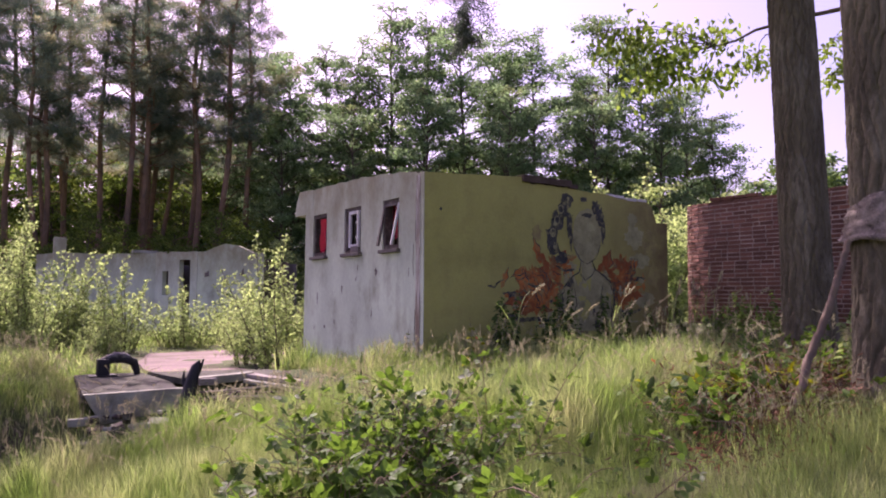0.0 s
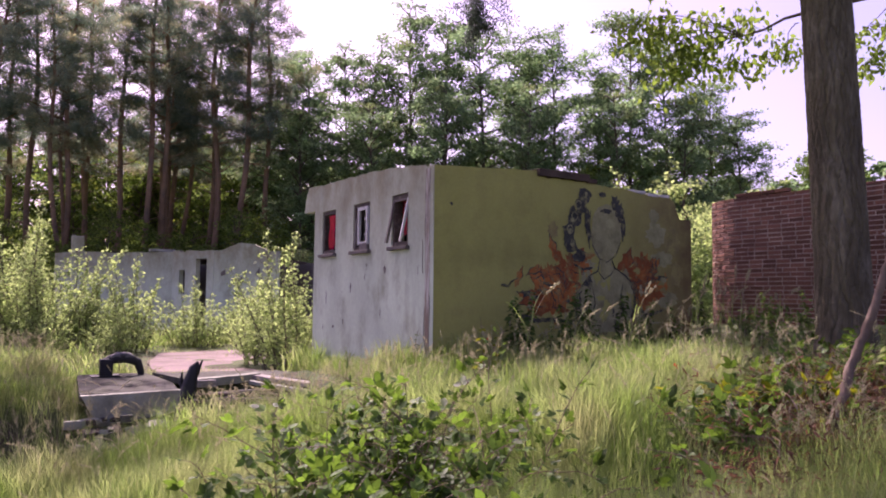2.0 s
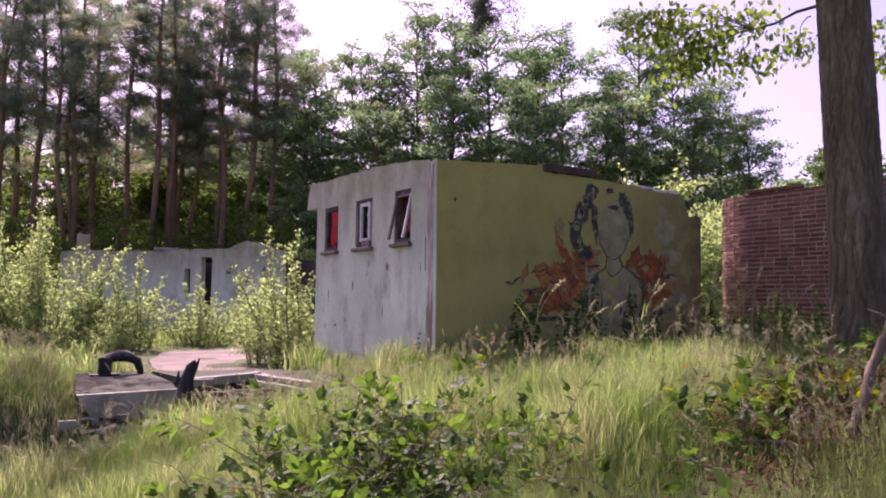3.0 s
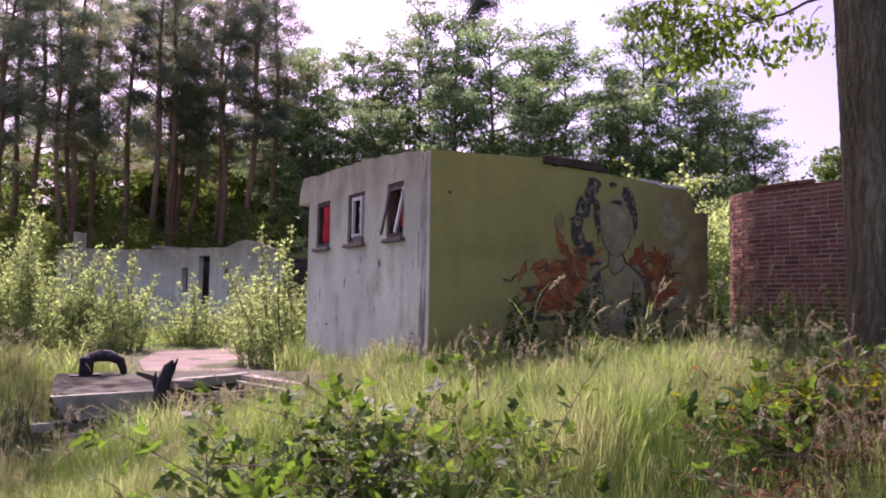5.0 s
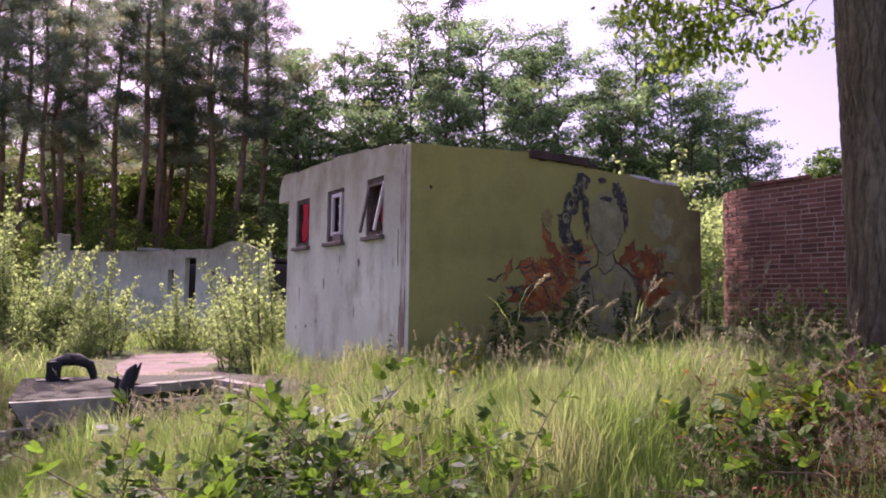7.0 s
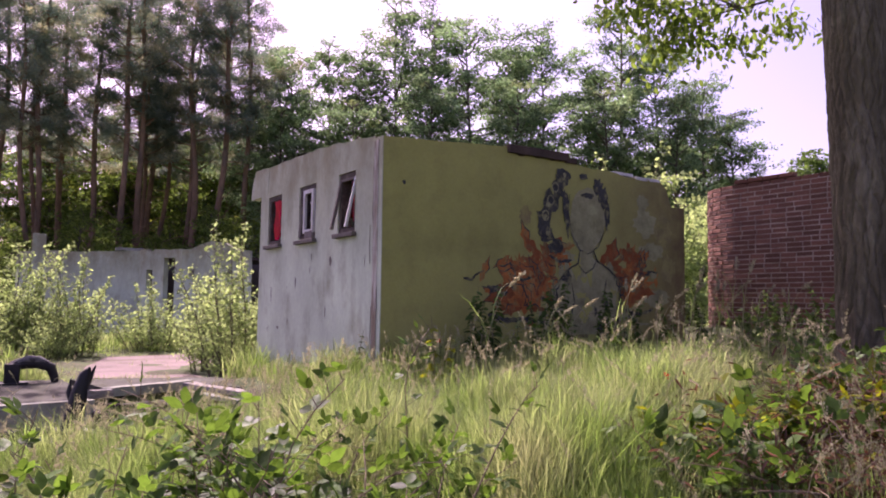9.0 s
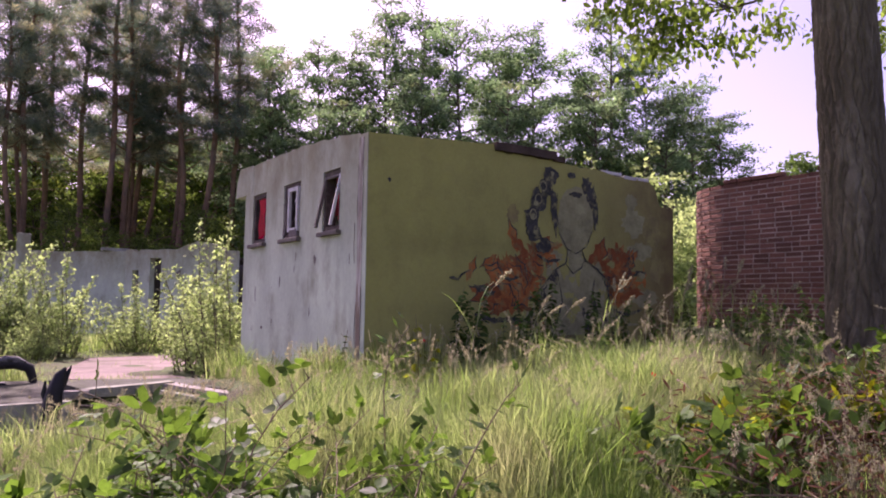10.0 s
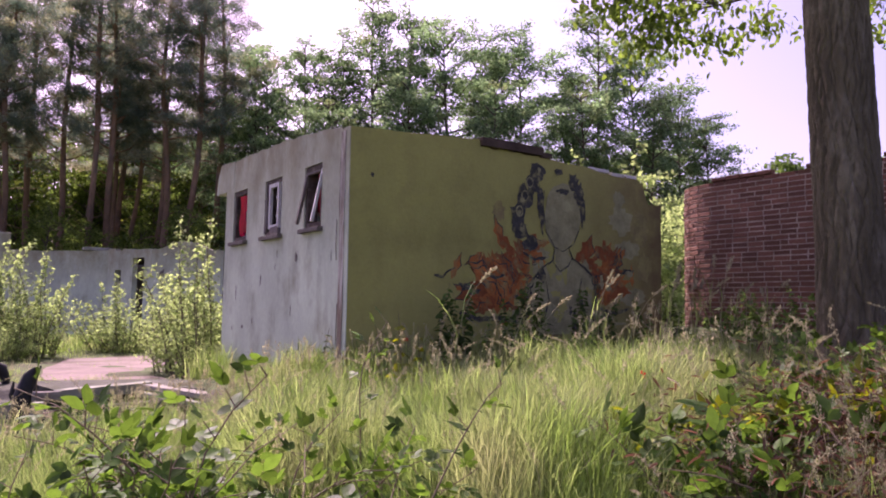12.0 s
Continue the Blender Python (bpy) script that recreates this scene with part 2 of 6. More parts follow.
def box(x0, y0, z0, x1, y1, z1, bevel=0.0, rough=0.0, cuts=0, seed=1):
    bm = bmesh.new()
    bmesh.ops.create_cube(bm, size=1.0)
    bmesh.ops.scale(bm, vec=(x1 - x0, y1 - y0, z1 - z0), verts=bm.verts)
    bmesh.ops.translate(bm, vec=((x0 + x1) / 2, (y0 + y1) / 2, (z0 + z1) / 2), verts=bm.verts)
    if bevel:
        bmesh.ops.bevel(bm, geom=bm.edges, offset=bevel, segments=2, affect="EDGES", profile=0.5)
    if cuts:
        bmesh.ops.subdivide_edges(bm, edges=bm.edges, cuts=cuts, use_grid_fill=True)
    if rough:
        for v in bm.verts:
            v.co += noise.noise_vector(v.co * 3.0 + Vector((seed, 0, 0))) * rough
    return bm


def slab_outline(outline, depth, axis="y", base=0.0):
    """A prism: an outline in the plane across the axis, thickened along it from base by depth."""
    bm = bmesh.new()
    put = {"y": lambda a, b, c: (a, c, b), "x": lambda a, b, c: (c, a, b), "z": lambda a, b, c: (a, b, c)}[axis]
    lo = [bm.verts.new(put(a, b, base)) for a, b in outline]
    hi = [bm.verts.new(put(a, b, base + depth)) for a, b in outline]
    bm.faces.new(lo)
    bm.faces.new(hi[::-1])
    n = len(lo)
    for i in range(n):
        bm.faces.new((lo[i], hi[i], hi[(i + 1) % n], lo[(i + 1) % n]))
    bmesh.ops.recalc_face_normals(bm, faces=bm.faces)
    return bm


def site(a, d):
    """Plan place, a metres to the right of and d metres along the clearing's long axis."""
    return -5.544 + 0.557 * d + 0.83 * a, -8.745 + 0.83 * d - 0.557 * a


def height(x, y):
    """Lie of the ground."""
    x, y = np.asarray(x, float), np.asarray(y, float)
    z = np.where(x > 0, 0.075 * np.minimum(x, 7) * np.clip(1 - (y - 3.0) / 3.0, 0, 1), 0.17 * np.maximum(x, -5.5)) + np.where(y > 0, -0.06 * np.minimum(y, 6), -0.03 * np.maximum(y, -9))
    z = z - 0.3 * np.clip((y - 4.3) / 1.5, 0, 1)
    z = np.maximum(z, np.interp(y, [1.5, 5.0], [-0.95, -0.62]) + 0.02 * np.sin(x * 0.7) * np.cos(y * 0.6))
    z = z + 0.05 * np.sin(x * 0.9 + 1) * np.cos(y * 0.8) + 0.02 * np.sin(2.3 * x) * np.sin(2.9 * y + 1)
    z = z - 0.30 * np.exp(-(((x + 2.6) / 1.5) ** 2 + ((y - 1.2) / 0.9) ** 2))
    west = np.clip((-3.9 - x) / 0.4, 0, 1) * np.clip((x + 9.0) / 2.0, 0, 1)
    z = z + west * (0.34 * np.clip((y - 2.15) / 0.35, 0, 1) * np.clip((9 - y) / 3.0, 0, 1) - 0.40 * np.exp(-((y - 1.6) / 0.75) ** 2))
    z = z - 0.30 * np.exp(-(((x + 1.6) / 0.9) ** 2 + ((y - 1.5) / 0.8) ** 2) ** 2)
    z = z - 0.9 * np.clip(1.6 - 1.3 * np.hypot((x + 1.6) / 0.85, (y - 2.8) / 0.75), 0, 1)
    return z


LEAF = (np.array([(0, 0, 0), (0.45, 0.3, 0.06), (1, 0, -0.05), (0.45, -0.3, 0.06)]), np.array([(0, 1, 2, 3)]))
LEAF2 = (np.array([(0, 0, 0), (0.3, 0.26, 0.06), (0.68, 0.22, 0.05), (1.05, 0, -0.08), (0.68, -0.22, 0.05), (0.3, -0.26, 0.06), (0.5, 0, -0.01)]),
         np.array([(0, 6, 1), (1, 6, 2), (2, 6, 3), (3, 6, 4), (4, 6, 5), (5, 6, 0)]))


# ground: one sheet, fine near the clearing and coarse to the horizon
def build_ground():
    c = np.concatenate([-np.geomspace(600, 16, 14), np.linspace(-15, 15, 151), np.geomspace(16, 600, 14)])
    X, Y = np.meshgrid(c, c, indexing="ij")
    Z = height(X, Y) + 0.02 * np.sin(X * 3.1) * np.sin(Y * 3.7)
    n = len(c)
    i, j = np.meshgrid(np.arange(n - 1), np.arange(n - 1), indexing="ij")
    F = np.stack([i * n + j, (i + 1) * n + j, (i + 1) * n + j + 1, i * n + j + 1], -1).reshape(-1, 4)
    g = part("ground", soup("ground", np.stack([X, Y, Z], -1).reshape(-1, 3), F, True), "soil")
    tagged(g, "uneven grassy woodland ground with soil and leaf litter", "ground", kind="structure")


build_ground()

# the painted hut: pale end wall on the plane x = 0, olive mural wall on the plane y = 0
HUT_L, HUT_W, WALL = 5.23, 4.22, 0.22
WINS = [(0.72, 1.22), (1.95, 2.56), (3.27, 3.85)]


def ragged(points, step=0.07, amp=0.012, seed=3):
    """A line through the points with small breaks, as a list."""
    r = random.Random(seed)
    out = []
    for (a, b), (c, d) in zip(points, points[1:]):
        n = max(1, int(abs(c - a) / step))
        for i in range(n):
            f = i / n
            out.append((a + (c - a) * f, b + (d - b) * f + (r.uniform(-amp, amp) if i else 0)))
    return out + [points[-1]]


def ribbon(pts, width, y, seed=0):
    """A brushed stroke of uneven width on the mural wall, as a thin prism."""
    r = random.Random(seed)
    P = [Vector(p) for p in pts]
    left, right = [], []
    for i, p in enumerate(P):
        t = (P[min(i + 1, len(P) - 1)] - P[max(i - 1, 0)]).normalized()
        n = Vector((-t.y, t.x)) * width * r.uniform(0.5, 1.1) * (0.45 if i in (0, len(P) - 1) else 1) / 2
        left.append(p + n)
        right.append(p - n)
    bm = bmesh.new()
    L = [(bm.verts.new((a.x, y, a.y)), bm.verts.new((b.x, y, b.y))) for a, b in zip(left, right)]
    for (a, b), (c, d) in zip(L, L[1:]):
        bm.faces.new((a, b, d, c))
    return bm


def blot(cx, cz, rx, rz, y, seed, n=18, jag=0.2, bm=None):
    """An uneven painted patch."""
    r = random.Random(seed)
    bm = bm or bmesh.new()
    vs = []
    for i in range(n):
        a = 2 * math.pi * i / n
        k = 1 + r.uniform(-jag, jag)
        vs.append(bm.verts.new((cx + rx * k * math.cos(a), y, cz + rz * k * math.sin(a))))
    bm.faces.new(vs)
    return bm


def build_hut():
    hut = thing("hut", label="small derelict flat-roofed hut with white end wall and olive mural wall", category="hut")
    zb, zt = 1.71, 2.48

    def top(y):
        return float(np.interp(y, [0, 0.6, 1.3, 2.0, 4.3], [2.79, 2.85, 2.90, 2.945, 2.975]))

    bm = bmesh.new()
    grid = {}

    def vert(x, y, z):
        key = (round(x, 4), round(y, 4), round(z, 4))
        if key not in grid:
            grid[key] = bm.verts.new((x, y, z))
        return grid[key]

    ys = [WALL]
    for a, b in WINS:
        ys += [a, b]
    ys.append(HUT_W)
    fine = []
    for i in range(len(ys) - 1):
        n = 4
        fine += [(ys[i] + (ys[i + 1] - ys[i]) * k / n, ys[i] + (ys[i + 1] - ys[i]) * (k + 1) / n, i % 2 == 1, k == 0, k == n - 1) for k in range(n)]
    r = random.Random(4)
    tops = {}
    for y0, y1, *_ in fine:
        for y in (y0, y1):
            tops.setdefault(round(y, 4), top(y) + r.uniform(-0.012, 0.012))
    for y0, y1, hole, first, last in fine:
        z_top = (tops[round(y0, 4)], tops[round(y1, 4)])
        for k, (z0, z1) in enumerate(((-0.7, zb), (zb, zt), (zt, None))):
            a1, b1 = (z1, z1) if z1 else z_top
            if hole and k == 1:
                bm.faces.new([vert(0, y0, z0), vert(0, y1, z0), vert(WALL, y1, z0), vert(WALL, y0, z0)])
                bm.faces.new([vert(0, y0, z1), vert(WALL, y0, z1), vert(WALL, y1, z1), vert(0, y1, z1)])
                if first:
                    bm.faces.new([vert(0, y0, z0), vert(WALL, y0, z0), vert(WALL, y0, z1), vert(0, y0, z1)])
                if last:
                    bm.faces.new([vert(0, y1, z0), vert(0, y1, z1), vert(WALL, y1, z1), vert(WALL, y1, z0)])
                continue
            bm.faces.new([vert(0, y0, z0), vert(0, y0, a1), vert(0, y1, b1), vert(0, y1, z0)])
            bm.faces.new([vert(WALL, y0, z0), vert(WALL, y1, z0), vert(WALL, y1, b1), vert(WALL, y0, a1)])
        bm.faces.new([vert(0, y0, z_top[0]), vert(WALL, y0, z_top[0]), vert(WALL, y1, z_top[1]), vert(0, y1, z_top[1])])
    for z0, z1 in ((-0.7, zb), (zb, zt), (zt, tops[round(HUT_W, 4)])):
        bm.faces.new([vert(0, HUT_W, z0), vert(WALL, HUT_W, z0), vert(WALL, HUT_W, z1), vert(0, HUT_W, z1)])
    bmesh.ops.recalc_face_normals(bm, faces=bm.faces)
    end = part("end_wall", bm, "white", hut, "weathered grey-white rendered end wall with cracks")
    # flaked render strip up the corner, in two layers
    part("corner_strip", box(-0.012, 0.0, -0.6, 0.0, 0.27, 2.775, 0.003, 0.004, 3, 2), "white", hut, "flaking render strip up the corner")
    part("corner_strip", box(-0.022, 0.085, -0.5, -0.0125, 0.195, 2.74, 0.003, 0.008, 9, 5), "flaked", hut, "streaked strip where the render has flaked to brown")
    for k, (y, z0, z1, w) in enumerate(((0.205, 1.75, 2.6, 0.007), (0.262, 1.3, 1.75, 0.008), (0.07, 0.2, 1.0, 0.006), (0.215, 0.3, 0.8, 0.006))):
        part("crack", box(-0.0245, y - w / 2, z0, -0.02, y + w / 2, z1, 0, 0.016, 7, 20 + k), "frame", hut, "dark crack where the render has flaked")
    # mural wall
    line = ragged([(0.0, 2.775), (0.56, 2.80), (1.36, 2.85), (1.79, 2.88)], 0.12, 0.006, 1) + ragged([(1.8, 2.79), (2.8, 2.785), (3.2, 2.765), (3.71, 2.75), (3.88, 2.72), (4.34, 2.71), (4.67, 2.72)], 0.06, 0.014, 2) \
        + ragged([(4.82, 2.62), (4.94, 2.34)], 0.05, 0.02, 3) + [(HUT_L, 2.35)]
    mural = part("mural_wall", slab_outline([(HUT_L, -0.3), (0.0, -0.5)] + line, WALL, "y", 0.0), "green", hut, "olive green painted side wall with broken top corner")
    for a, b, s in ((3.72, 4.1, 1), (4.15, 4.42, 2), (4.46, 4.68, 3)):
        z = float(np.interp(a, [3.71, 3.88, 4.67], [2.75, 2.72, 2.72]))
        part("broken_edge", box(a, -0.006, z - 0.03, b, 0.20, z + 0.018, 0.008, 0.012, 2, s), "pale", hut, "pale broken masonry along the wall top")
    part("roof_board", box(1.8, -0.05, 2.795, 2.82, 0.14, 2.905, 0.006, 0.01, 3, 7), "felt", hut, "dark rotten roof edge timber")
    part("roof_board", box(2.78, -0.03, 2.775, 2.99, 0.16, 2.85, 0.006, 0.012, 2, 9), "felt", hut)
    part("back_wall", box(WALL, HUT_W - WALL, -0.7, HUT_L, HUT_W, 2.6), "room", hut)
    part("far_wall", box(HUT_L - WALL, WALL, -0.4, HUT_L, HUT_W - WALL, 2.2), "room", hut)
    part("hut_floor", box(WALL, WALL, -0.7, HUT_L - WALL, HUT_W - WALL, 0.05), "concrete", hut)
    # unseen deck, carried down to the far wall to keep light out
    part("roof", slab_outline([(0.23, 2.62), (1.8, 2.68), (3.3, 2.60), (4.7, 2.5), (5.0, 2.33), (5.0, 2.205), (4.7, 2.4), (0.23, 2.54)], HUT_W - 2 * WALL - 0.02, "y", WALL + 0.01), "felt", hut, "sagging brown roof deck")
    # roof edge band that oversails the far corner
    lo = ragged([(4.72, 2.535), (4.3, 2.53), (3.9, 2.54)], 0.1, 0.01, 8)
    hi = ragged([(3.86, 2.965), (4.1, 2.985), (4.52, 3.0)], 0.15, 0.01, 9)
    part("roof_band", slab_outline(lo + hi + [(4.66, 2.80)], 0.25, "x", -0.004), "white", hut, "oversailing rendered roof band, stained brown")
    # cracks and knocked-out patches in the render
    for k, (y, z, w, h) in enumerate([(2.62, 1.12, 0.03, 0.20), (1.42, 1.38, 0.055, 0.15), (3.62, 0.95, 0.025, 0.30), (1.55, 0.72, 0.018, 0.2), (2.05, 1.45, 0.02, 0.14), (3.3, 0.45, 0.05, 0.06), (2.1, 1.28, 0.015, 0.12), (3.75, 0.42, 0.02, 0.09), (2.9, 0.55, 0.03, 0.12), (0.42, 1.35, 0.012, 0.2), (2.95, 1.05, 0.008, 0.06), (2.25, 0.62, 0.006, 0.16)]):
        b2 = bmesh.new()
        rr = random.Random(k)
        vs = [b2.verts.new((-0.003, y + w * math.cos(a) * rr.uniform(0.4, 1), z + h / 2 * math.sin(a) * rr.uniform(0.6, 1))) for a in [6.283 * i / 11 for i in range(11)]]
        b2.faces.new(vs)
        part("crack", b2, "frame", end)
    # windows
    for k, (a, b) in enumerate(WINS):
        w = part("window", bar_frame(0.085, a + 0.003, b - 0.003, zb + 0.003, zt - 0.003, 0.065, 0.13), "rotframe", hut, "weathered small window with broken casement")
        sill = part("sill", box(-0.07, a - 0.05, zb - 0.055, 0.12, b + 0.03, zb - 0.001, 0.006, 0.004, 1, k), "frame", w)
        if k == 0:      # casement propped open outwards, hinged at the head
            for name, sash, stuff in (("stile", box(-0.017, a + 0.02, -0.66, 0.017, a + 0.055, 0.0, 0.004), "pale"), ("stile", box(-0.02, b - 0.06, -0.66, 0.02, b - 0.02, 0.0, 0.004), "frame"),
                                      ("rail", box(-0.015, a + 0.056, -0.035, 0.015, b - 0.061, -0.002, 0.004), "frame")):
                bmesh.ops.rotate(sash, verts=sash.verts, cent=(0, 0, 0), matrix=Matrix.Rotation(radians(12), 3, "Y"))
                bmesh.ops.translate(sash, verts=sash.verts, vec=(0.03, 0, zt - 0.07))
                part(name, sash, stuff, w, "flaking bar of the casement propped open" if stuff == "pale" else "")
            part("curtain", folds(0.19, a + 0.03, b + 0.25, zb + 0.2, zt - 0.04, 9), "red", w, "dark red hanging cloth")
        if k == 1:
            part("casement", bar_frame(0.0, a + 0.06, b - 0.2, zb + 0.09, zt - 0.07, 0.05, 0.04), "pale", w, "flaking white casement with broken panes")
            for z in (1.95, 2.2):
                part("glazing_bar", box(-0.005, a + 0.10, z, 0.015, a + 0.19, z + 0.035, 0.004), "pale", w)
            part("torn_strip", box(-0.03, a + 0.44, zb + 0.03, 0.0, a + 0.50, zb + 0.5, 0.004, 0.03, 4, 8), "frame", w, "torn dark strip hanging in the opening")
            part("sill_debris", box(-0.03, a + 0.05, zb, 0.09, a + 0.34, zb + 0.12, 0.02, 0.04, 3, 2), "frame", w, "debris lying on the sill")
        if k == 2:
            part("curtain", folds(0.0, a + 0.05, a + 0.24, zb + 0.10, zt - 0.10, 4), "red", w, "bright red cloth hung in the opening")
            part("casement", box(0.03, a + 0.2, zb + 0.06, 0.055, a + 0.23, zt - 0.1, 0.004, 0.012, 3, 5), "pale", w)
    # mural: plain painted shapes
    def shape(name, mesh, material, label=""):
        return part(name, mesh, material, mural, label)

    rr = random.Random(11)
    count = 0
    for cx, cz, rx, rz, n in ((2.2, 1.12, 0.62, 0.46, 40), (4.05, 1.32, 0.55, 0.42, 34), (1.7, 0.92, 0.4, 0.18, 12), (2.75, 1.55, 0.14, 0.3, 8)):
        for i in range(n):
            x, z = cx + rr.gauss(0, rx * 0.5), cz + rr.gauss(0, rz * 0.5)
            if 2.85 < x < 3.55:
                continue
            s, a = rr.uniform(0.10, 0.27), (math.pi * 0.75 if cx < 3 else math.pi * 0.25) + rr.gauss(0, 0.7)
            c, d = math.cos(a), math.sin(a)
            w = s * rr.uniform(0.3, 0.6)
            y = -0.0012 - 0.00003 * count
            flame = bmesh.new()
            flame.faces.new([flame.verts.new((x + u * c - v * d, y, z + u * d + v * c)) for u, v in ((-s, -w * 0.2), (-s * 0.6, -w * 0.9), (-s * 0.3, -w * 0.6), (s * 0.2, -w), (s * 0.5, -w * 0.3), (s, 0.0), (s * 0.4, w * 0.4), (s * 0.2, w * 0.9), (-s * 0.2, w * 0.35), (-s * 0.5, w * 0.6))])
            if count % 2 == 0:
                edge = [Vector((x + u * c - v * d, z + u * d + v * c)) for u, v in ((-s * 0.3, -w * 0.6), (s * 0.2, -w), (s * 0.5, -w * 0.3), (s, 0.0), (s * 0.4, w * 0.4))]
                shape("painted_stroke", ribbon(edge, 0.022, y - 0.0035, count), "ink")
            shape("painted_flame", flame, rr.choice(["orange", "orange", "rust"]), "orange spray-painted flame shape")
            count += 1
    for k, (x, z, u, v) in enumerate(((2.35, 1.12, 0.28, 0.17), (1.95, 0.92, 0.3, 0.12), (2.0, 1.35, 0.2, 0.12), (3.98, 1.35, 0.26, 0.3), (4.22, 1.12, 0.26, 0.2), (2.5, 1.45, 0.18, 0.16), (4.0, 0.95, 0.2, 0.12))):
        shape("painted_ground", blot(x, z, u, v, -0.0008 - 0.00003 * k, 300 + k, 40, 0.55), ("orange", "rust")[k % 2], "worn orange underpainting")
    for k, (x, z, u, v) in enumerate(((4.35, 2.05, 0.24, 0.2), (4.75, 1.95, 0.18, 0.24), (4.5, 1.65, 0.26, 0.13), (4.85, 1.4, 0.16, 0.2), (4.3, 2.35, 0.12, 0.12), (4.6, 0.95, 0.26, 0.14), (2.1, 2.0, 0.1, 0.12), (2.75, 1.5, 0.22, 0.09), (3.05, 0.55, 0.4, 0.16))):
        shape("repainted_patch", blot(x, z, u, v, -0.0011 - 0.00003 * k, 330 + k, 26, 0.22), ("wash", "stain", "wash", "stain", "wash")[k % 5], "blotchy overpainted patch")
    shape("painted_bust", slab_outline([(2.72, 0.45), (3.75, 0.45), (3.82, 0.95), (3.77, 1.25), (3.5, 1.42), (3.32, 1.5), (3.30, 1.66), (3.06, 1.66), (3.04, 1.5), (2.84, 1.32), (2.55, 1.05), (2.6, 0.7)], 0.002, "y", -0.0052), "wash", "pale plain spray-painted bust outline")
    shape("painted_oval", blot(3.2, 2.02, 0.33, 0.45, -0.0075, 2, 24, 0.07), "wash", "plain pale painted oval")
    for k, (x, z, u, v) in enumerate(((2.74, 2.58, 0.13, 0.12), (2.66, 2.40, 0.11, 0.14), (2.52, 2.22, 0.12, 0.16), (2.42, 2.0, 0.13, 0.16), (2.46, 1.78, 0.13, 0.13), (2.62, 1.62, 0.12, 0.10), (2.79, 2.2, 0.05, 0.22), (2.83, 1.95, 0.035, 0.2),
                                    (3.40, 2.50, 0.09, 0.13), (3.50, 2.36, 0.10, 0.16), (3.57, 2.14, 0.055, 0.2), (3.2, 2.36, 0.12, 0.04), (3.12, 2.62, 0.07, 0.05))):
        shape("painted_lock", blot(x, z, u, v, -0.0085 - 0.0002 * k, k, 16, 0.28), "ink", "black spray-painted curl")
    for k, (x, z) in enumerate(((2.47, 2.16), (2.42, 1.98), (2.47, 1.78), (2.76, 2.58))):
        shape("painted_ring", blot(x + 0.01, z + 0.02, 0.035, 0.04, -0.0118, k, 10, 0.35), "wash")
    for k, (pts, w) in enumerate([([(2.86, 2.35), (2.84, 2.1), (2.9, 1.8), (3.05, 1.6), (3.2, 1.55), (3.4, 1.66), (3.52, 1.9)], 0.022), ([(3.05, 1.6), (3.02, 1.42), (2.8, 1.3), (2.6, 1.08), (2.55, 0.75), (2.6, 0.5)], 0.028),
                                  ([(3.3, 1.62), (3.38, 1.46), (3.6, 1.36), (3.8, 1.2), (3.84, 0.95), (3.76, 0.7), (3.8, 0.5)], 0.03), ([(3.02, 1.40), (3.15, 1.28), (3.3, 1.36), (3.36, 1.46)], 0.025),
                                  ([(2.9, 1.15), (2.95, 0.9), (2.85, 0.6)], 0.04), ([(3.55, 1.2), (3.5, 0.95), (3.6, 0.7)], 0.05), ([(1.12, 1.16), (1.25, 1.14), (1.3, 1.2), (1.43, 1.26)], 0.04), ([(1.9, 1.2), (2.05, 1.16), (2.2, 1.2)], 0.05),
                                  ([(1.5, 0.72), (1.8, 0.64), (2.1, 0.66), (2.5, 0.6)], 0.08), ([(2.5, 1.5), (2.7, 1.42), (2.9, 1.46)], 0.05), ([(3.9, 0.8), (4.2, 0.72), (4.5, 0.8)], 0.06)]):
        shape("painted_stroke", ribbon([Vector(p) for p in ragged(pts, 0.05, 0.008, k)], w, -0.0125 - 0.0004 * k, k), "ink")
    for k, (x, z) in enumerate(((2.62, 1.12), (2.58, 1.0), (2.57, 0.88), (2.60, 0.76), (3.80, 1.18), (3.84, 1.06), (3.85, 0.94), (3.81, 0.82), (3.79, 0.70), (2.52, 2.24), (2.43, 2.03), (2.60, 2.42))):
        ring = [Vector((x + 0.055 * math.cos(a), z + 0.065 * math.sin(a))) for a in [6.2832 * i / 12 for i in range(13)]]
        shape("painted_ring", ribbon(ring, 0.022, -0.0175 - 0.0002 * k, k), "ink" if k < 9 else "wash")
    rr = random.Random(77)
    for k in range(34):
        x, z = rr.uniform(2.62, 3.8), rr.uniform(0.5, 1.4)
        shape("painted_fleck", blot(x, z, rr.uniform(0.02, 0.09), rr.uniform(0.03, 0.12), -0.0062 - 0.00003 * k, 100 + k, 11, 0.45), rr.choice(["ink", "wash", "green"]), "")
    for k in range(16):
        x, z = rr.choice([rr.uniform(1.3, 2.7), rr.uniform(3.7, 4.7)]), rr.uniform(0.5, 1.5)
        shape("painted_fleck", blot(x, z, rr.uniform(0.04, 0.13), rr.uniform(0.02, 0.06), -0.0062 - 0.00003 * k, 200 + k, 11, 0.5), rr.choice(["ink", "wash", "green"]), "")
    shape("wall_hole", blot(0.276, 2.257, 0.022, 0.024, -0.003, 5, 10, 0.25), "ink", "small dark hole in the wall")
    return hut


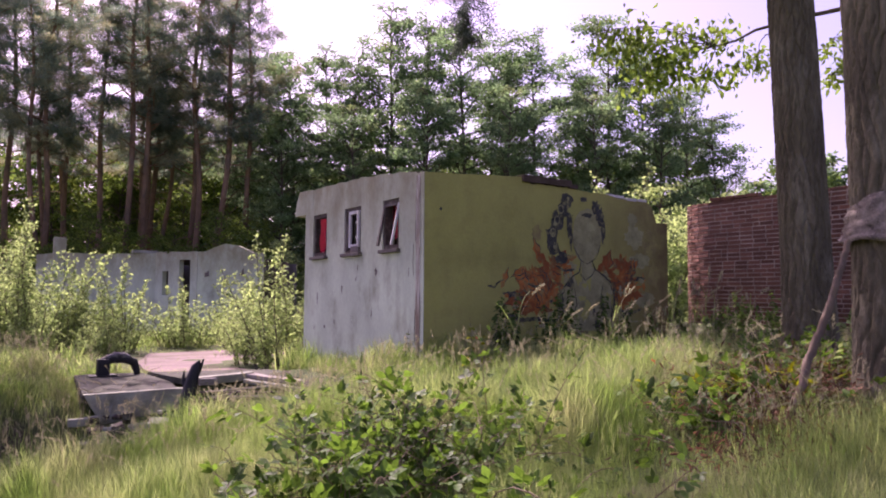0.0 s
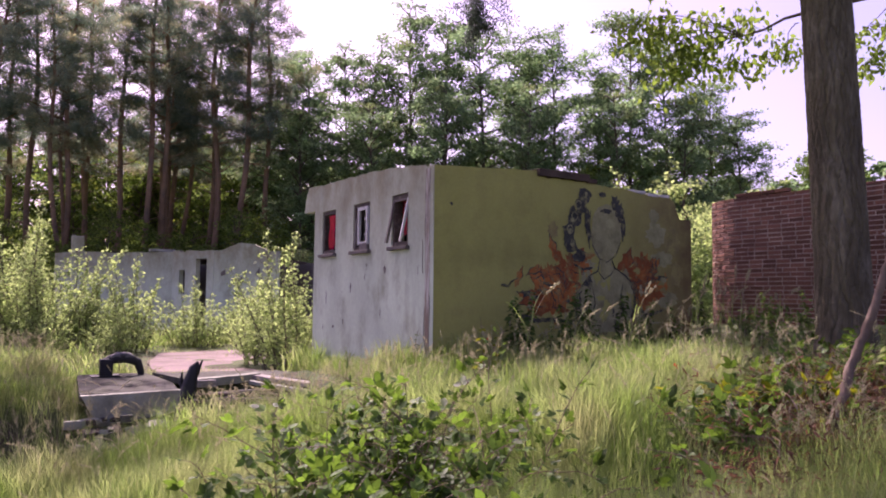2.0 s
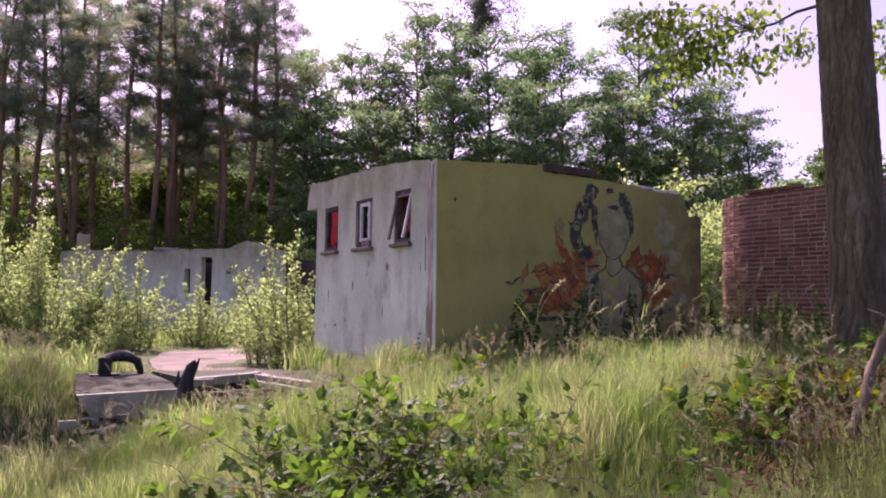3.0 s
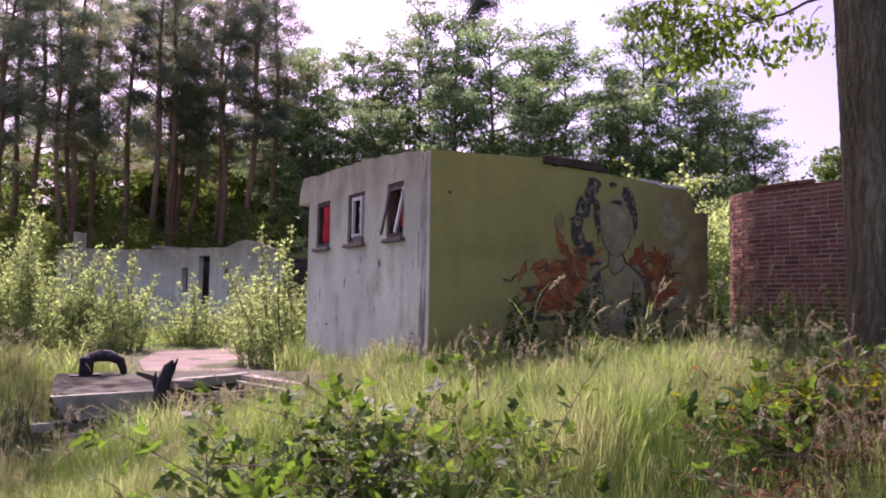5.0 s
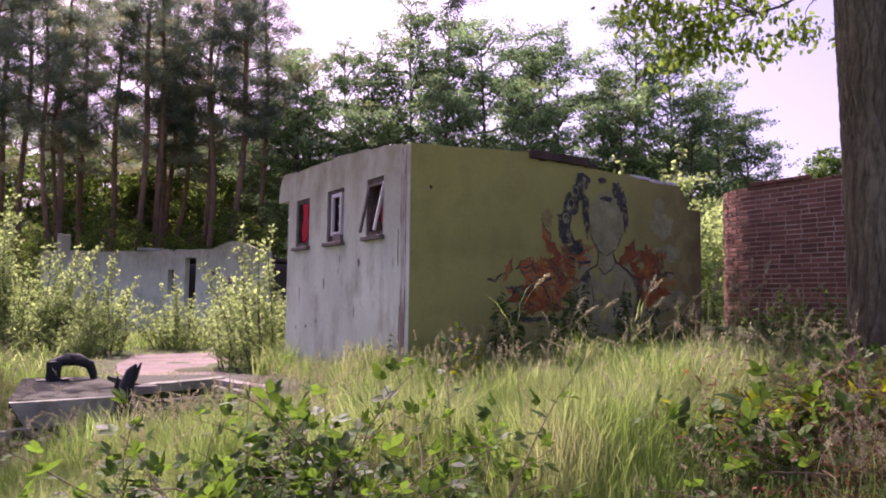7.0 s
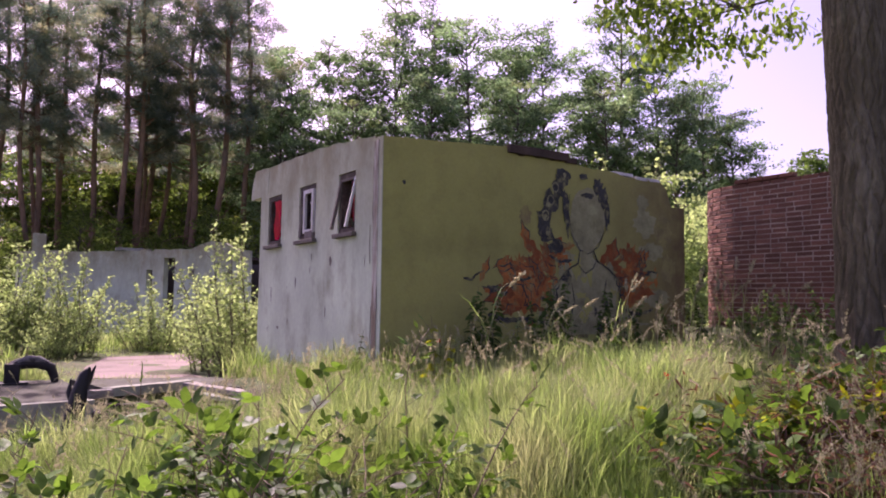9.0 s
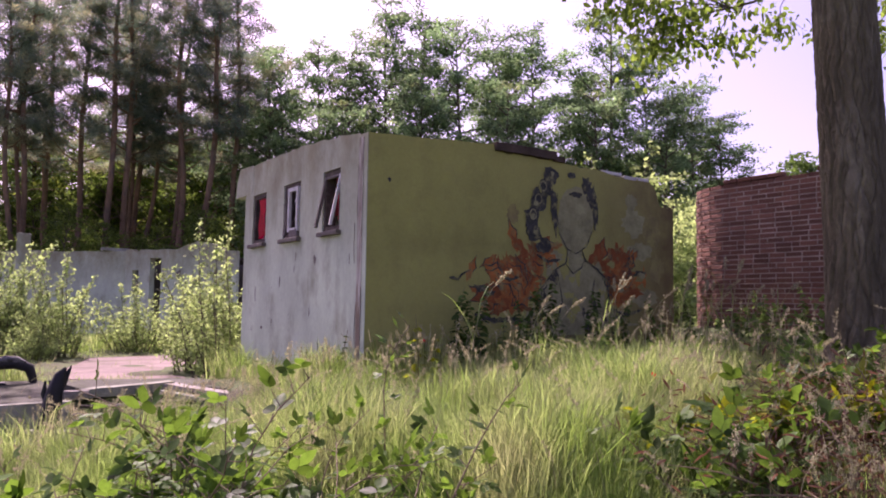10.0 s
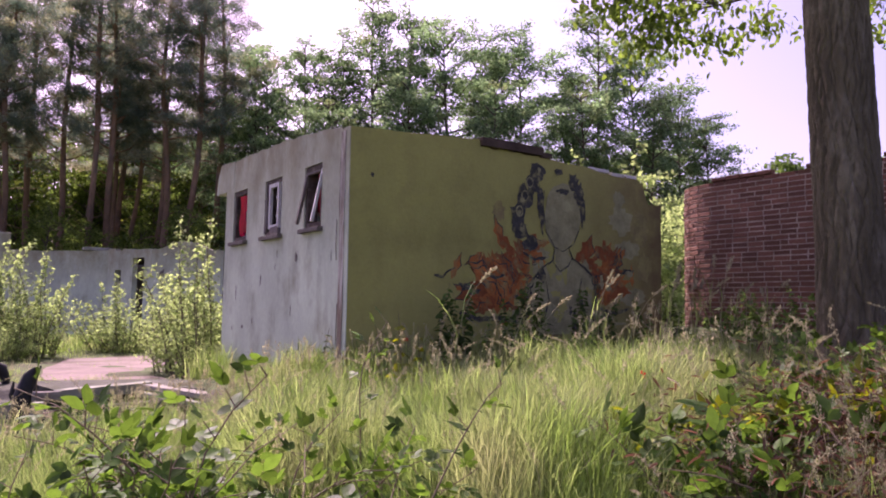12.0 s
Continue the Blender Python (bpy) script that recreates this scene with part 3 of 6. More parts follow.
def bar_frame(x, y0, y1, z0, z1, w, t):
    """A rectangular frame of four bars in the plane x."""
    bm = bmesh.new()
    o = [(y0, z0), (y1, z0), (y1, z1), (y0, z1)]
    i = [(y0 + w, z0 + w), (y1 - w, z0 + w), (y1 - w, z1 - w), (y0 + w, z1 - w)]
    for k in range(4):
        q = [o[k], o[(k + 1) % 4], i[(k + 1) % 4], i[k]]
        lo = [bm.verts.new((x - t / 2, *p)) for p in q]
        hi = [bm.verts.new((x + t / 2, *p)) for p in q]
        bm.faces.new(lo[::-1])
        bm.faces.new(hi)
        for a in range(4):
            bm.faces.new((lo[a], lo[(a + 1) % 4], hi[(a + 1) % 4], hi[a]))
    bmesh.ops.remove_doubles(bm, verts=bm.verts, dist=0.0001)
    bmesh.ops.recalc_face_normals(bm, faces=bm.faces)
    return bm


def folds(x, y0, y1, z0, z1, n):
    """A hanging cloth with folds."""
    V, F = [], []
    m = n * 4
    for i in range(m + 1):
        y = y0 + (y1 - y0) * i / m
        for j in range(9):
            z = z0 + (z1 - z0) * j / 8
            V.append((x + 0.025 * math.sin(i * 1.57) * (1 - 0.4 * j / 8) + 0.01 * math.sin(j + i), y, z + 0.03 * math.sin(i * 0.9) * (j == 0)))
    F = [(i * 9 + j, (i + 1) * 9 + j, (i + 1) * 9 + j + 1, i * 9 + j + 1) for i in range(m) for j in range(8)]
    return soup("cloth", V, F, True)


hut = build_hut()


# low derelict white huts across the clearing
def wall_run(p, q, z0, z1, thick, holes=(), seed=0):
    """A straight wall between plan points, with openings (start, end, bottom, top) along it and a ragged top."""
    P, Q = Vector((*p, 0)), Vector((*q, 0))
    u = (Q - P).normalized()
    v = Vector((-u.y, u.x, 0)) * thick
    ln = (Q - P).length
    r = random.Random(seed)
    cuts = sorted({0.0, ln, *[h[0] for h in holes], *[h[1] for h in holes], *[ln * i / 6 for i in range(1, 6)]})
    tops = {c: z1 + r.uniform(-0.06, 0.05) for c in cuts}
    bm = bmesh.new()

    def block(a, b, za, zb, ta=None, tb=None):
        lo = [P + u * a, P + u * b, P + u * b + v, P + u * a + v]
        zt = [ta or zb, tb or zb, tb or zb, ta or zb]
        A = [bm.verts.new((c.x, c.y, za)) for c in lo]
        B = [bm.verts.new((c.x, c.y, t)) for c, t in zip(lo, zt)]
        bm.faces.new(A[::-1])
        bm.faces.new(B)
        for k in range(4):
            bm.faces.new((A[k], A[(k + 1) % 4], B[(k + 1) % 4], B[k]))

    for a, b in zip(cuts, cuts[1:]):
        hole = [h for h in holes if h[0] <= a + 1e-6 and h[1] >= b - 1e-6]
        if hole:
            h = hole[0]
            if h[2] > z0 + 0.01:
                block(a, b, z0, h[2])
            block(a, b, h[3], z1, tops[a], tops[b])
        else:
            block(a, b, z0, z1, tops[a], tops[b])
    bmesh.ops.remove_doubles(bm, verts=bm.verts, dist=0.0005)
    bmesh.ops.recalc_face_normals(bm, faces=bm.faces)
    return bm


def build_far_hut():
    f = thing("ruined_hut", label="long low derelict white hut without a roof, behind shrubs", category="hut")
    part("long_wall", wall_run(site(-19.5, 35), site(-13.3, 34), -0.8, 2.95, 0.25, (), 1), "white", f)
    part("return_wall", wall_run(site(-13.25, 33.7), site(-10.9, 32.4), -0.8, 2.95, 0.25, [(0.45, 0.85, 1.0, 2.1), (1.55, 2.25, -0.8, 2.6)], 2), "white", f, "white wall with small window and dark doorway")
    g = [site(-10.85, 32.3), site(-7.9, 31.8)]
    part("gable_wall", wall_run(*g, -0.8, 2.95, 0.25, (), 3), "white", f, "dirty white gable wall with faded graffiti")
    m = Vector((*site(-9.5, 32.08), 0))
    u = (Vector((*g[1], 0)) - Vector((*g[0], 0))).normalized()
    bm = bmesh.new()
    pts = [m - u * 1.1 + Vector((0, 0, 2.9)), m + u * 1.2 + Vector((0, 0, 2.9)), m + u * 0.5 + Vector((0, 0, 3.2)), m - u * 0.1 + Vector((0, 0, 3.28)), m - u * 0.6 + Vector((0, 0, 3.12))]
    n = Vector((-u.y, u.x, 0)) * 0.24
    lo, hi = [bm.verts.new(p) for p in pts], [bm.verts.new(p + n) for p in pts]
    bm.faces.new(lo), bm.faces.new(hi[::-1])
    for k in range(5):
        bm.faces.new((lo[k], lo[(k + 1) % 5], hi[(k + 1) % 5], hi[k]))
    bmesh.ops.recalc_face_normals(bm, faces=bm.faces)
    part("gable_top", bm, "white", f)
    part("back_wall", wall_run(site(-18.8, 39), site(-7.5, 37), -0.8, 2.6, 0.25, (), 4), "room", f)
    part("roof_beam", box(*site(-14.6, 34.2), 2.97, *[c + 0.4 for c in site(-13.6, 34.0)], 3.1, 0.01, 0.02, 2), "concrete", f)
    part("pillar", box(*site(-17.6, 33.0), -0.8, *[c + 0.5 for c in site(-17.6, 33.0)], 3.6, 0.03, 0.05, 3), "white", f, "broken white masonry pillar")
    # unseen deck added over the walls to keep the doorway dark
    part("flat_roof", slab_outline([site(-19.2, 35.4), site(-13.1, 34.1), site(-10.9, 32.8), site(-8.0, 32.2), site(-7.7, 36.6), site(-18.7, 38.6)], 0.1, "z", 2.55), "felt", f)
    for k in range(3):
        a = -10.5 + 0.8 * k
        x, y = site(a, 32.22 - 0.17 * 0.8 * k)
        bm = bmesh.new()
        rr = random.Random(k)
        for s in range(1):
            z = 1.6 + rr.uniform(-0.2, 0.3)
            q = [(x + u.x * t, y + u.y * t, z + w) for t, w in ((0, 0), (0.22, 0.03), (0.2, 0.3 * rr.random() + 0.06), (0.02, 0.25 * rr.random() + 0.05))]
            bm.faces.new([bm.verts.new(c) for c in q])
        for v in bm.verts:
            v.co -= Vector((-u.y, u.x, 0)) * 0.02
        part("graffiti", bm, "frame", f)


build_far_hut()


# broken concrete slab over an open pit, in the hollow beside the hut
def build_pit():
    p = thing("pit_cover", label="broken grey concrete pit cover with dark gaps, sunk in grass", category="concrete slab")
    part("front_slab", slab_outline([(-3.98, 2.56), (-2.72, 2.5), (-2.6, 3.4), (-2.7, 5.1), (-3.75, 5.2)], 0.09, "z", -0.47), "mossyshade", p, "cracked tilted grey slab")
    part("front_face", slab_outline([(-3.98, -0.385), (-2.60, -0.372), (-2.62, -0.8), (-3.72, -0.84)], 0.14, "y", 2.36), "concrete", p, "sloping grey concrete face")
    part("footing", box(-3.85, 1.95, -1.3, -2.3, 2.34, -0.88, 0.04, 0.06, 4, 4), "mossyshade", p, "crumbling footing under the slab's face")
    part("rear_slab", slab_outline([(-2.35, 3.66), (-1.2, 3.95), (-0.52, 2.62), (-0.2, 3.3), (-0.6, 4.4), (-2.6, 5.0)], 0.10, "z", -0.47), "mossyshade", p, "flat grey slab edge")

    def bar(a, b, w, t, z0, z1, seed):
        """A rough straight bar between two plan places."""
        ln = math.hypot(b[0] - a[0], b[1] - a[1])
        q = box(0, -w / 2, -t / 2, ln, w / 2, t / 2, 0.01, 0.014, 5, seed)
        bmesh.ops.rotate(q, verts=q.verts, cent=(0, 0, 0), matrix=Matrix.Rotation(math.atan2(b[1] - a[1], b[0] - a[0]), 3, "Z") @ Matrix.Rotation(-math.atan2(z1 - z0, ln), 3, "Y"))
        bmesh.ops.translate(q, verts=q.verts, vec=(*a, z0))
        return q

    part("rim", bar((-2.35, 3.48), (-1.12, 3.84), 0.16, 0.13, -0.42, -0.40, 3), "concrete", p, "pale concrete rim of the pit")
    part("rim", bar((-1.2, 3.86), (-0.55, 2.45), 0.22, 0.07, -0.39, -0.44, 4), "greywood", p, "grey board along the pit rim")
    part("rim", bar((-1.32, 3.6), (-0.75, 2.35), 0.10, 0.06, -0.46, -0.52, 5), "concrete", p)
    # near-black walls: the shade of the void is put into their colour
    part("pit_wall", box(-2.5, 1.95, -1.3, -0.8, 2.1, -0.66, 0.02, 0.03, 3, 6), "rot", p, "pit edge darkened for the void's shade")
    part("pit_wall", box(-2.62, 2.2, -1.4, -2.5, 3.6, -0.5, 0.02, 0.03, 3, 7), "rot", p)
    for k, (a, b, za, zb) in enumerate((((-2.5, 2.9), (-0.9, 2.5), -0.50, -0.56), ((-2.45, 3.1), (-1.1, 2.95), -0.55, -0.5), ((-2.3, 2.5), (-1.2, 3.4), -0.6, -0.55), ((-2.0, 3.4), (-1.0, 2.4), -0.66, -0.6), ((-2.5, 2.6), (-0.9, 2.25), -0.58, -0.62))):
        part("plank", bar(a, b, (0.07, 0.03, 0.09, 0.03, 0.06)[k], (0.03, 0.03, 0.02, 0.03, 0.03)[k], za, zb, 10 + k), "rot" if k % 2 == 0 else "greywood", p)
    rr = random.Random(8)
    for k in range(26):         # broken rubble below the slab's face
        x, y, w = rr.uniform(-4.1, -2.6), rr.uniform(1.75, 2.3), rr.uniform(0.05, 0.15)
        q = box(-w, -w * 0.6, -w * 0.4, w, w * 0.6, w * 0.4, 0.01, 0.03, 2, k)
        bmesh.ops.rotate(q, verts=q.verts, cent=(0, 0, 0), matrix=Matrix.Rotation(rr.uniform(0, 3), 3, "Z") @ Matrix.Rotation(rr.uniform(-0.4, 0.4), 3, "X"))
        bmesh.ops.translate(q, verts=q.verts, vec=(x, y, float(height(x, y)) + w * 0.25 + 0.10 * (y > 2.05)))
        part("rubble", q, rr.choice(["concrete", "mossyshade", "rot"]), p)
    lean = thing("leaning_post", pose(-2.72, 0.95, -1.02, 0, 14, 30), label="weathered grey post end leaning in the grass", category="post")
    part("post", box(-0.055, -0.04, 0, 0.055, 0.04, 0.58, 0.01, 0.02, 4, 3), "greywood", lean)
    # bent black rubber hood on the slab
    h = thing("rubber_hood", pose(-3.3, 4.75, -0.38) @ Matrix.Diagonal((0.85, 0.85, 0.78, 1)), label="torn black rubber hood on the concrete slab", category="rubber hood")
    part("leg", box(-0.2, -0.12, 0.0, 0.03, 0.1, 0.36, 0.03, 0.02, 2, 1), "dark", h)
    part("worn_top", soup("worn_top", *tube([(-0.02, -0.03, 0.38), (0.12, -0.01, 0.435), (0.3, 0.0, 0.42), (0.44, 0.02, 0.36)], [0.05, 0.075, 0.075, 0.04], 8), True), "worn", h, "scuffed grey top of the hood")
    part("arch", soup("arch", *tube([(-0.1, 0, 0.3), (0.08, 0.02, 0.37), (0.3, 0.03, 0.36), (0.5, 0.05, 0.27), (0.56, 0.06, 0.08), (0.57, 0.06, 0.0)], [0.10, 0.11, 0.10, 0.09, 0.07, 0.06], 8), True), "dark", h)
    part("flange", box(-0.36, -0.2, 0.0, 0.16, 0.14, 0.03, 0.01, 0.006, 2, 3), "dark", h)
    # charred post
    c = thing("charred_stump", pose(-2.99, 0.88, -1.1), label="black charred wooden stump leaning over the pit", category="stump")
    rr = np.random.default_rng(3)
    part("stump", soup("stump", *tube([(-0.10, 0.06, 0), (-0.06, 0.04, 0.35), (0.0, 0, 0.7), (0.05, -0.03, 1.0), (0.08, -0.05, 1.18), (0.12, -0.07, 1.25)], [0.12, 0.11, 0.10, 0.085, 0.055, 0.015], 11, 0.14, rr)), "dark", c)
    part("snag", soup("snag", *tube([(0.04, -0.03, 0.95), (0.12, -0.06, 1.12), (0.17, -0.08, 1.27)], [0.045, 0.03, 0.008], 6, 0.1, rr)), "dark", c)
    part("snag", soup("snag", *tube([(0.02, 0, 0.8), (-0.05, 0.04, 1.0), (-0.04, 0.04, 1.12)], [0.04, 0.03, 0.008], 6, 0.1, rr)), "dark", c)
    part("board", box(0.10, -0.16, 0.95, 0.34, -0.02, 1.03, 0.008, 0.01, 2, 5), "greywood", c, "grey board end fixed to the stump")


build_pit()


def build_paving():
    bm = bmesh.new()
    r = random.Random(2)
    ring = [(-2.1, 7.4), (-0.6, 6.7), (1.2, 6.4), (3.2, 8.2), (3.6, 12.3), (1.2, 12.8), (-1.0, 12.4), (-1.8, 10.0)]
    vs = []
    for (a, b), (c, d) in zip(ring, ring[1:] + ring[:1]):
        for i in range(5):
            vs.append((a + (c - a) * i / 5 + r.uniform(-0.05, 0.05), b + (d - b) * i / 5 + r.uniform(-0.05, 0.05)))
    p = part("pavement", slab_outline(vs, 0.10, "z", -0.70), "pave")
    tagged(p, "sunlit pinkish concrete hardstanding with weedy edges", "pavement", kind="structure")


build_paving()


# trees
def curve_points(rng, start, way, length, n=6, wander=0.15, droop=0.0):
    P, d = [np.array(start, float)], np.array(way, float)
    d /= np.linalg.norm(d)
    for i in range(n - 1):
        d = d + rng.normal(size=3) * wander + np.array([0, 0, -droop])
        d /= np.linalg.norm(d)
        P.append(P[-1] + d * length / (n - 1))
    return np.array(P)


def spray(rng, centres, per, spread, size, flat=0.3, form=LEAF):
    """Leaves scattered round clump centres."""
    n = len(centres) * per
    O = np.repeat(np.asarray(centres), per, 0) + rng.normal(size=(n, 3)) * np.asarray(spread)
    return strewn(*form, turns(rng, n, size * rng.uniform(0.6, 1.3, n), flat), O)


TUFT_V = np.concatenate([[(0, 0, 0)], *[[(c * 0.9 - s * 0.09, s * 0.9 + c * 0.09, z), (c * 0.9 + s * 0.09, s * 0.9 - c * 0.09, z)] for c, s, z in
                         [(math.cos(k * 0.9), math.sin(k * 0.9), (0.5, -0.1, 0.25)[k % 3]) for k in range(7)]]])
TUFT = (TUFT_V, np.array([(0, 1 + 2 * k, 2 + 2 * k) for k in range(7)]))


def make_pine(h, seed, bare, reach, stems=1):
    """A pine with one or more leaning stems, dead lower limbs and needle plates at the limbs' ends."""
    rng = np.random.default_rng(seed)
    t = thing("pine_tree", label="tall Scots-type pine with reddish bare trunk and layered needle plates", category="tree")
    tubes, cen = [], []
    for s in range(stems):
        top = h * (1 if s == 0 else rng.uniform(0.82, 0.96))
        lean = rng.normal(size=2) * 0.5 if s == 0 else np.array((math.cos(s * 2.3 + seed), math.sin(s * 2.3 + seed))) * rng.uniform(1.4, 2.6)
        z = np.linspace(0, top, 14)
        P = np.stack([lean[0] * (z / h) ** 0.8 + 0.16 * np.sin(z * 0.45 + seed + s), lean[1] * (z / h) ** 0.8 + 0.16 * np.cos(z * 0.4 + s), z], 1)
        rad = np.interp(z, [0, 1, h * 0.6, top], [0.28, 0.22, 0.14, 0.03]) * (1 if s == 0 else 0.8)
        part("trunk", soup("trunk", *tube(P, rad, 9, 0.06, rng), True), "pinebark", t)
        n = 34 if stems == 1 else 22
        for i in range(n):
            f = (i + rng.random()) / n
            zz = bare + (top - bare - 0.3) * f
            base = np.array([np.interp(zz, z, P[:, 0]), np.interp(zz, z, P[:, 1]), zz])
            a = i * 2.4 + rng.normal() * 0.4
            ln = reach * (0.55 + 0.45 * math.sin(math.pi * min(1, 0.25 + 0.75 * f))) * rng.uniform(0.5, 1.15) * (1 - 0.55 * f ** 3)
            q = curve_points(rng, base, (math.cos(a), math.sin(a), 0.2 + 0.5 * f), ln, 6, 0.18, -0.05)
            tubes.append(tube(q, np.linspace(0.055, 0.012, 6), 4))
            for k in range(int(5 + ln * 4)):
                w = rng.uniform(0.5, 1.0)
                c = np.array([np.interp(w, np.linspace(0, 1, 6), q[:, j]) for j in range(3)])
                cen.append(c + rng.normal(size=3) * (0.36, 0.36, 0.10))
        for i in range(9 if s == 0 else 5):
            zz = bare * rng.uniform(0.4, 1)
            a = rng.uniform(0, 6.28)
            tubes.append(tube(curve_points(rng, (np.interp(zz, z, P[:, 0]), np.interp(zz, z, P[:, 1]), zz), (math.cos(a), math.sin(a), 0.1), rng.uniform(0.8, 2.4), 5, 0.2), np.linspace(0.04, 0.008, 5), 4))
    part_each("limb", tubes, "pinebark", t)
    O = np.array(cen)
    O = np.repeat(O, 5, 0) + rng.normal(size=(len(O) * 5, 3)) * (0.27, 0.27, 0.10)
    part("crown", soup("crown", *strewn(*TUFT, turns(rng, len(O), rng.uniform(0.18, 0.40, len(O)), 0.4), O)), "needle", t)
    return t


def make_broadleaf(name, h, seed, low, reach, leaf, material, label, per=16, limbs=30, r=0.2, bark="twig", clump=0.5, stems=1, far=False):
    rng = np.random.default_rng(seed)
    t = thing(name, label=label, category="tree" if h > 5 else "shrub")
    cen, tubes, trunks = [], [], []
    for s in range(stems):
        z = np.linspace(0, h * 0.96 * (1 if s == 0 else rng.uniform(0.6, 0.95)), 9)
        off = rng.normal(size=2) * (0.3 if stems > 1 else 0.02) * reach
        sp = rng.normal(size=2) * reach * (0.55 if stems > 1 else 0.12)
        P = np.stack([off[0] * 0.3 + sp[0] * (z / h) + 0.03 * h * 0.3 * np.sin(z / h * 5 + s), off[1] * 0.3 + sp[1] * z / h + 0.03 * h * 0.3 * np.cos(z / h * 6), z], 1)
        trunks.append(tube(P, np.interp(z / z[-1], [0, 0.1, 1], [r * 1.2, r, r * 0.15]), 7, 0.04, rng))
        for i in range(limbs // stems):
            f = (i + rng.random()) / (limbs // stems)
            zz = low + (z[-1] - low) * f
            base = np.array([np.interp(zz, z, P[:, 0]), np.interp(zz, z, P[:, 1]), zz])
            a = i * 2.4 + rng.normal() * 0.5
            ln = reach * math.sqrt(max(0.05, 1 - (abs(f - 0.35) / 0.68) ** 2)) * rng.uniform(0.6, 1.1) / (1 if stems == 1 else 1.8)
            q = curve_points(rng, base, (math.cos(a), math.sin(a), 0.28 + 0.6 * f), ln, 6, 0.16, 0.02)
            tubes.append(tube(q, np.linspace(r * 0.35, r * 0.05, 6), 4))
            m = max(3, int(ln / clump * 2.6))
            for k in range(m):
                w = rng.uniform(0.35, 1.05)
                c = np.array([np.interp(w, np.linspace(0, 1, 6), q[:, j]) for j in range(3)])
                cen.append(c + rng.normal(size=3) * clump * (0.8, 0.8, 0.32))
    part("trunk", soup("trunk", *joined(*trunks), True), bark, t)
    if far:
        tagged(part("branchwork", soup("branchwork", *joined(*tubes), True), bark, t), kind="stuff")
    else:
        part_each("limb", tubes, bark, t)
    part("crown", soup("crown", *spray(rng, np.array(cen), per, np.array((0.5, 0.5, 0.22)) * clump, leaf, 0.35)), material, t)
    return t


def place(master, spots, group, first=True):
    """The master at the first spot and copies of it at the others: (a, d, turn, scale)."""
    for k, (a, d, turn, s) in enumerate(spots):
        x, y = site(a, d)
        m = pose(x, y, float(height(x, y)) - 0.05, 0, 0, turn)
        ob = master if k == 0 else copy_thing(master, m)
        ob.matrix_basis = m @ Matrix.Diagonal((s, s, s, 1))
        tagged(ob, group=group)


PINES = "pines along the clearing"
place(make_pine(25.5, 1, 11.0, 3.4), [(-28.9, 48, 0, 1.0), (-16.4, 48.5, 140, 1.02), (-34, 52, 60, 1.0), (-23.8, 57, 200, 0.98), (-27.6, 53, 20, 1.0)], PINES)
place(make_pine(27.0, 2, 12.0, 3.4), [(-20.7, 47.5, 30, 1.0), (-31.8, 50, 80, 1.0), (-13.2, 49.5, 250, 0.93), (-18.0, 60, 10, 1.0), (-30.0, 57, 140, 0.95)], PINES)
place(make_pine(24.5, 3, 9.5, 3.8), [(-15.2, 48, 0, 1.05), (-23.2, 48.5, 120, 1.0), (-31.5, 46.5, 30, 0.98), (-20.0, 49.0, 300, 1.04), (-17.9, 50, 75, 0.98)], PINES)
place(make_pine(25.0, 5, 10.5, 3.3, 3), [(-26.2, 47.5, 40, 1.0), (-21.3, 53, 170, 1.02), (-37.0, 49, 100, 1.0)], PINES)
WOODS = "broadleaf trees behind the hut"
TREE_LABEL = "full-leaved green broadleaf tree at the wood edge"
place(make_broadleaf("broadleaf_tree", 23.0, 11, 3.0, 4.4, 0.22, "broadleaf", TREE_LABEL, 24, 48, 0.2), [(-4.3, 52, 0, 1.02), (12.0, 51, 130, 0.97), (-9.3, 55, 40, 0.93), (-13.0, 56, 75, 0.92), (-1.0, 54, 210, 0.97), (9.6, 54, 320, 0.84), (-40, 64, 5, 0.78), (-34.5, 63, 66, 0.76), (-29, 65, 120, 0.8), (-23.5, 63, 170, 0.74), (-18, 65, 230, 0.78), (5.2, 57, 200, 0.92)], WOODS)
place(make_broadleaf("broadleaf_tree", 21.5, 12, 2.5, 4.8, 0.22, "broadleaf", TREE_LABEL, 24, 48, 0.19), [(1.2, 51, 0, 1.0), (6.9, 53, 100, 0.97), (-6.9, 54, 220, 0.94), (-11.2, 53, 20, 0.93), (-15.6, 57, 260, 0.8), (3.8, 54, 160, 0.98), (14.6, 52, 70, 0.94), (-37, 66, 5, 0.8), (-26, 66, 66, 0.8), (-20.5, 62, 120, 0.75), (-15.5, 64, 170, 0.8), (17.2, 52, 300, 0.82)], WOODS)
place(make_broadleaf("broadleaf_tree", 17.5, 13, 2.0, 4.2, 0.22, "broadleaf", TREE_LABEL, 22, 42, 0.18), [(18.4, 50, 0, 0.84), (9.8, 47, 60, 0.88), (-0.8, 47.5, 150, 0.9), (4.2, 47, 250, 0.88), (-11.5, 50, 10, 0.85), (-6.0, 48, 90, 0.85), (14.6, 48, 200, 0.85)], WOODS)
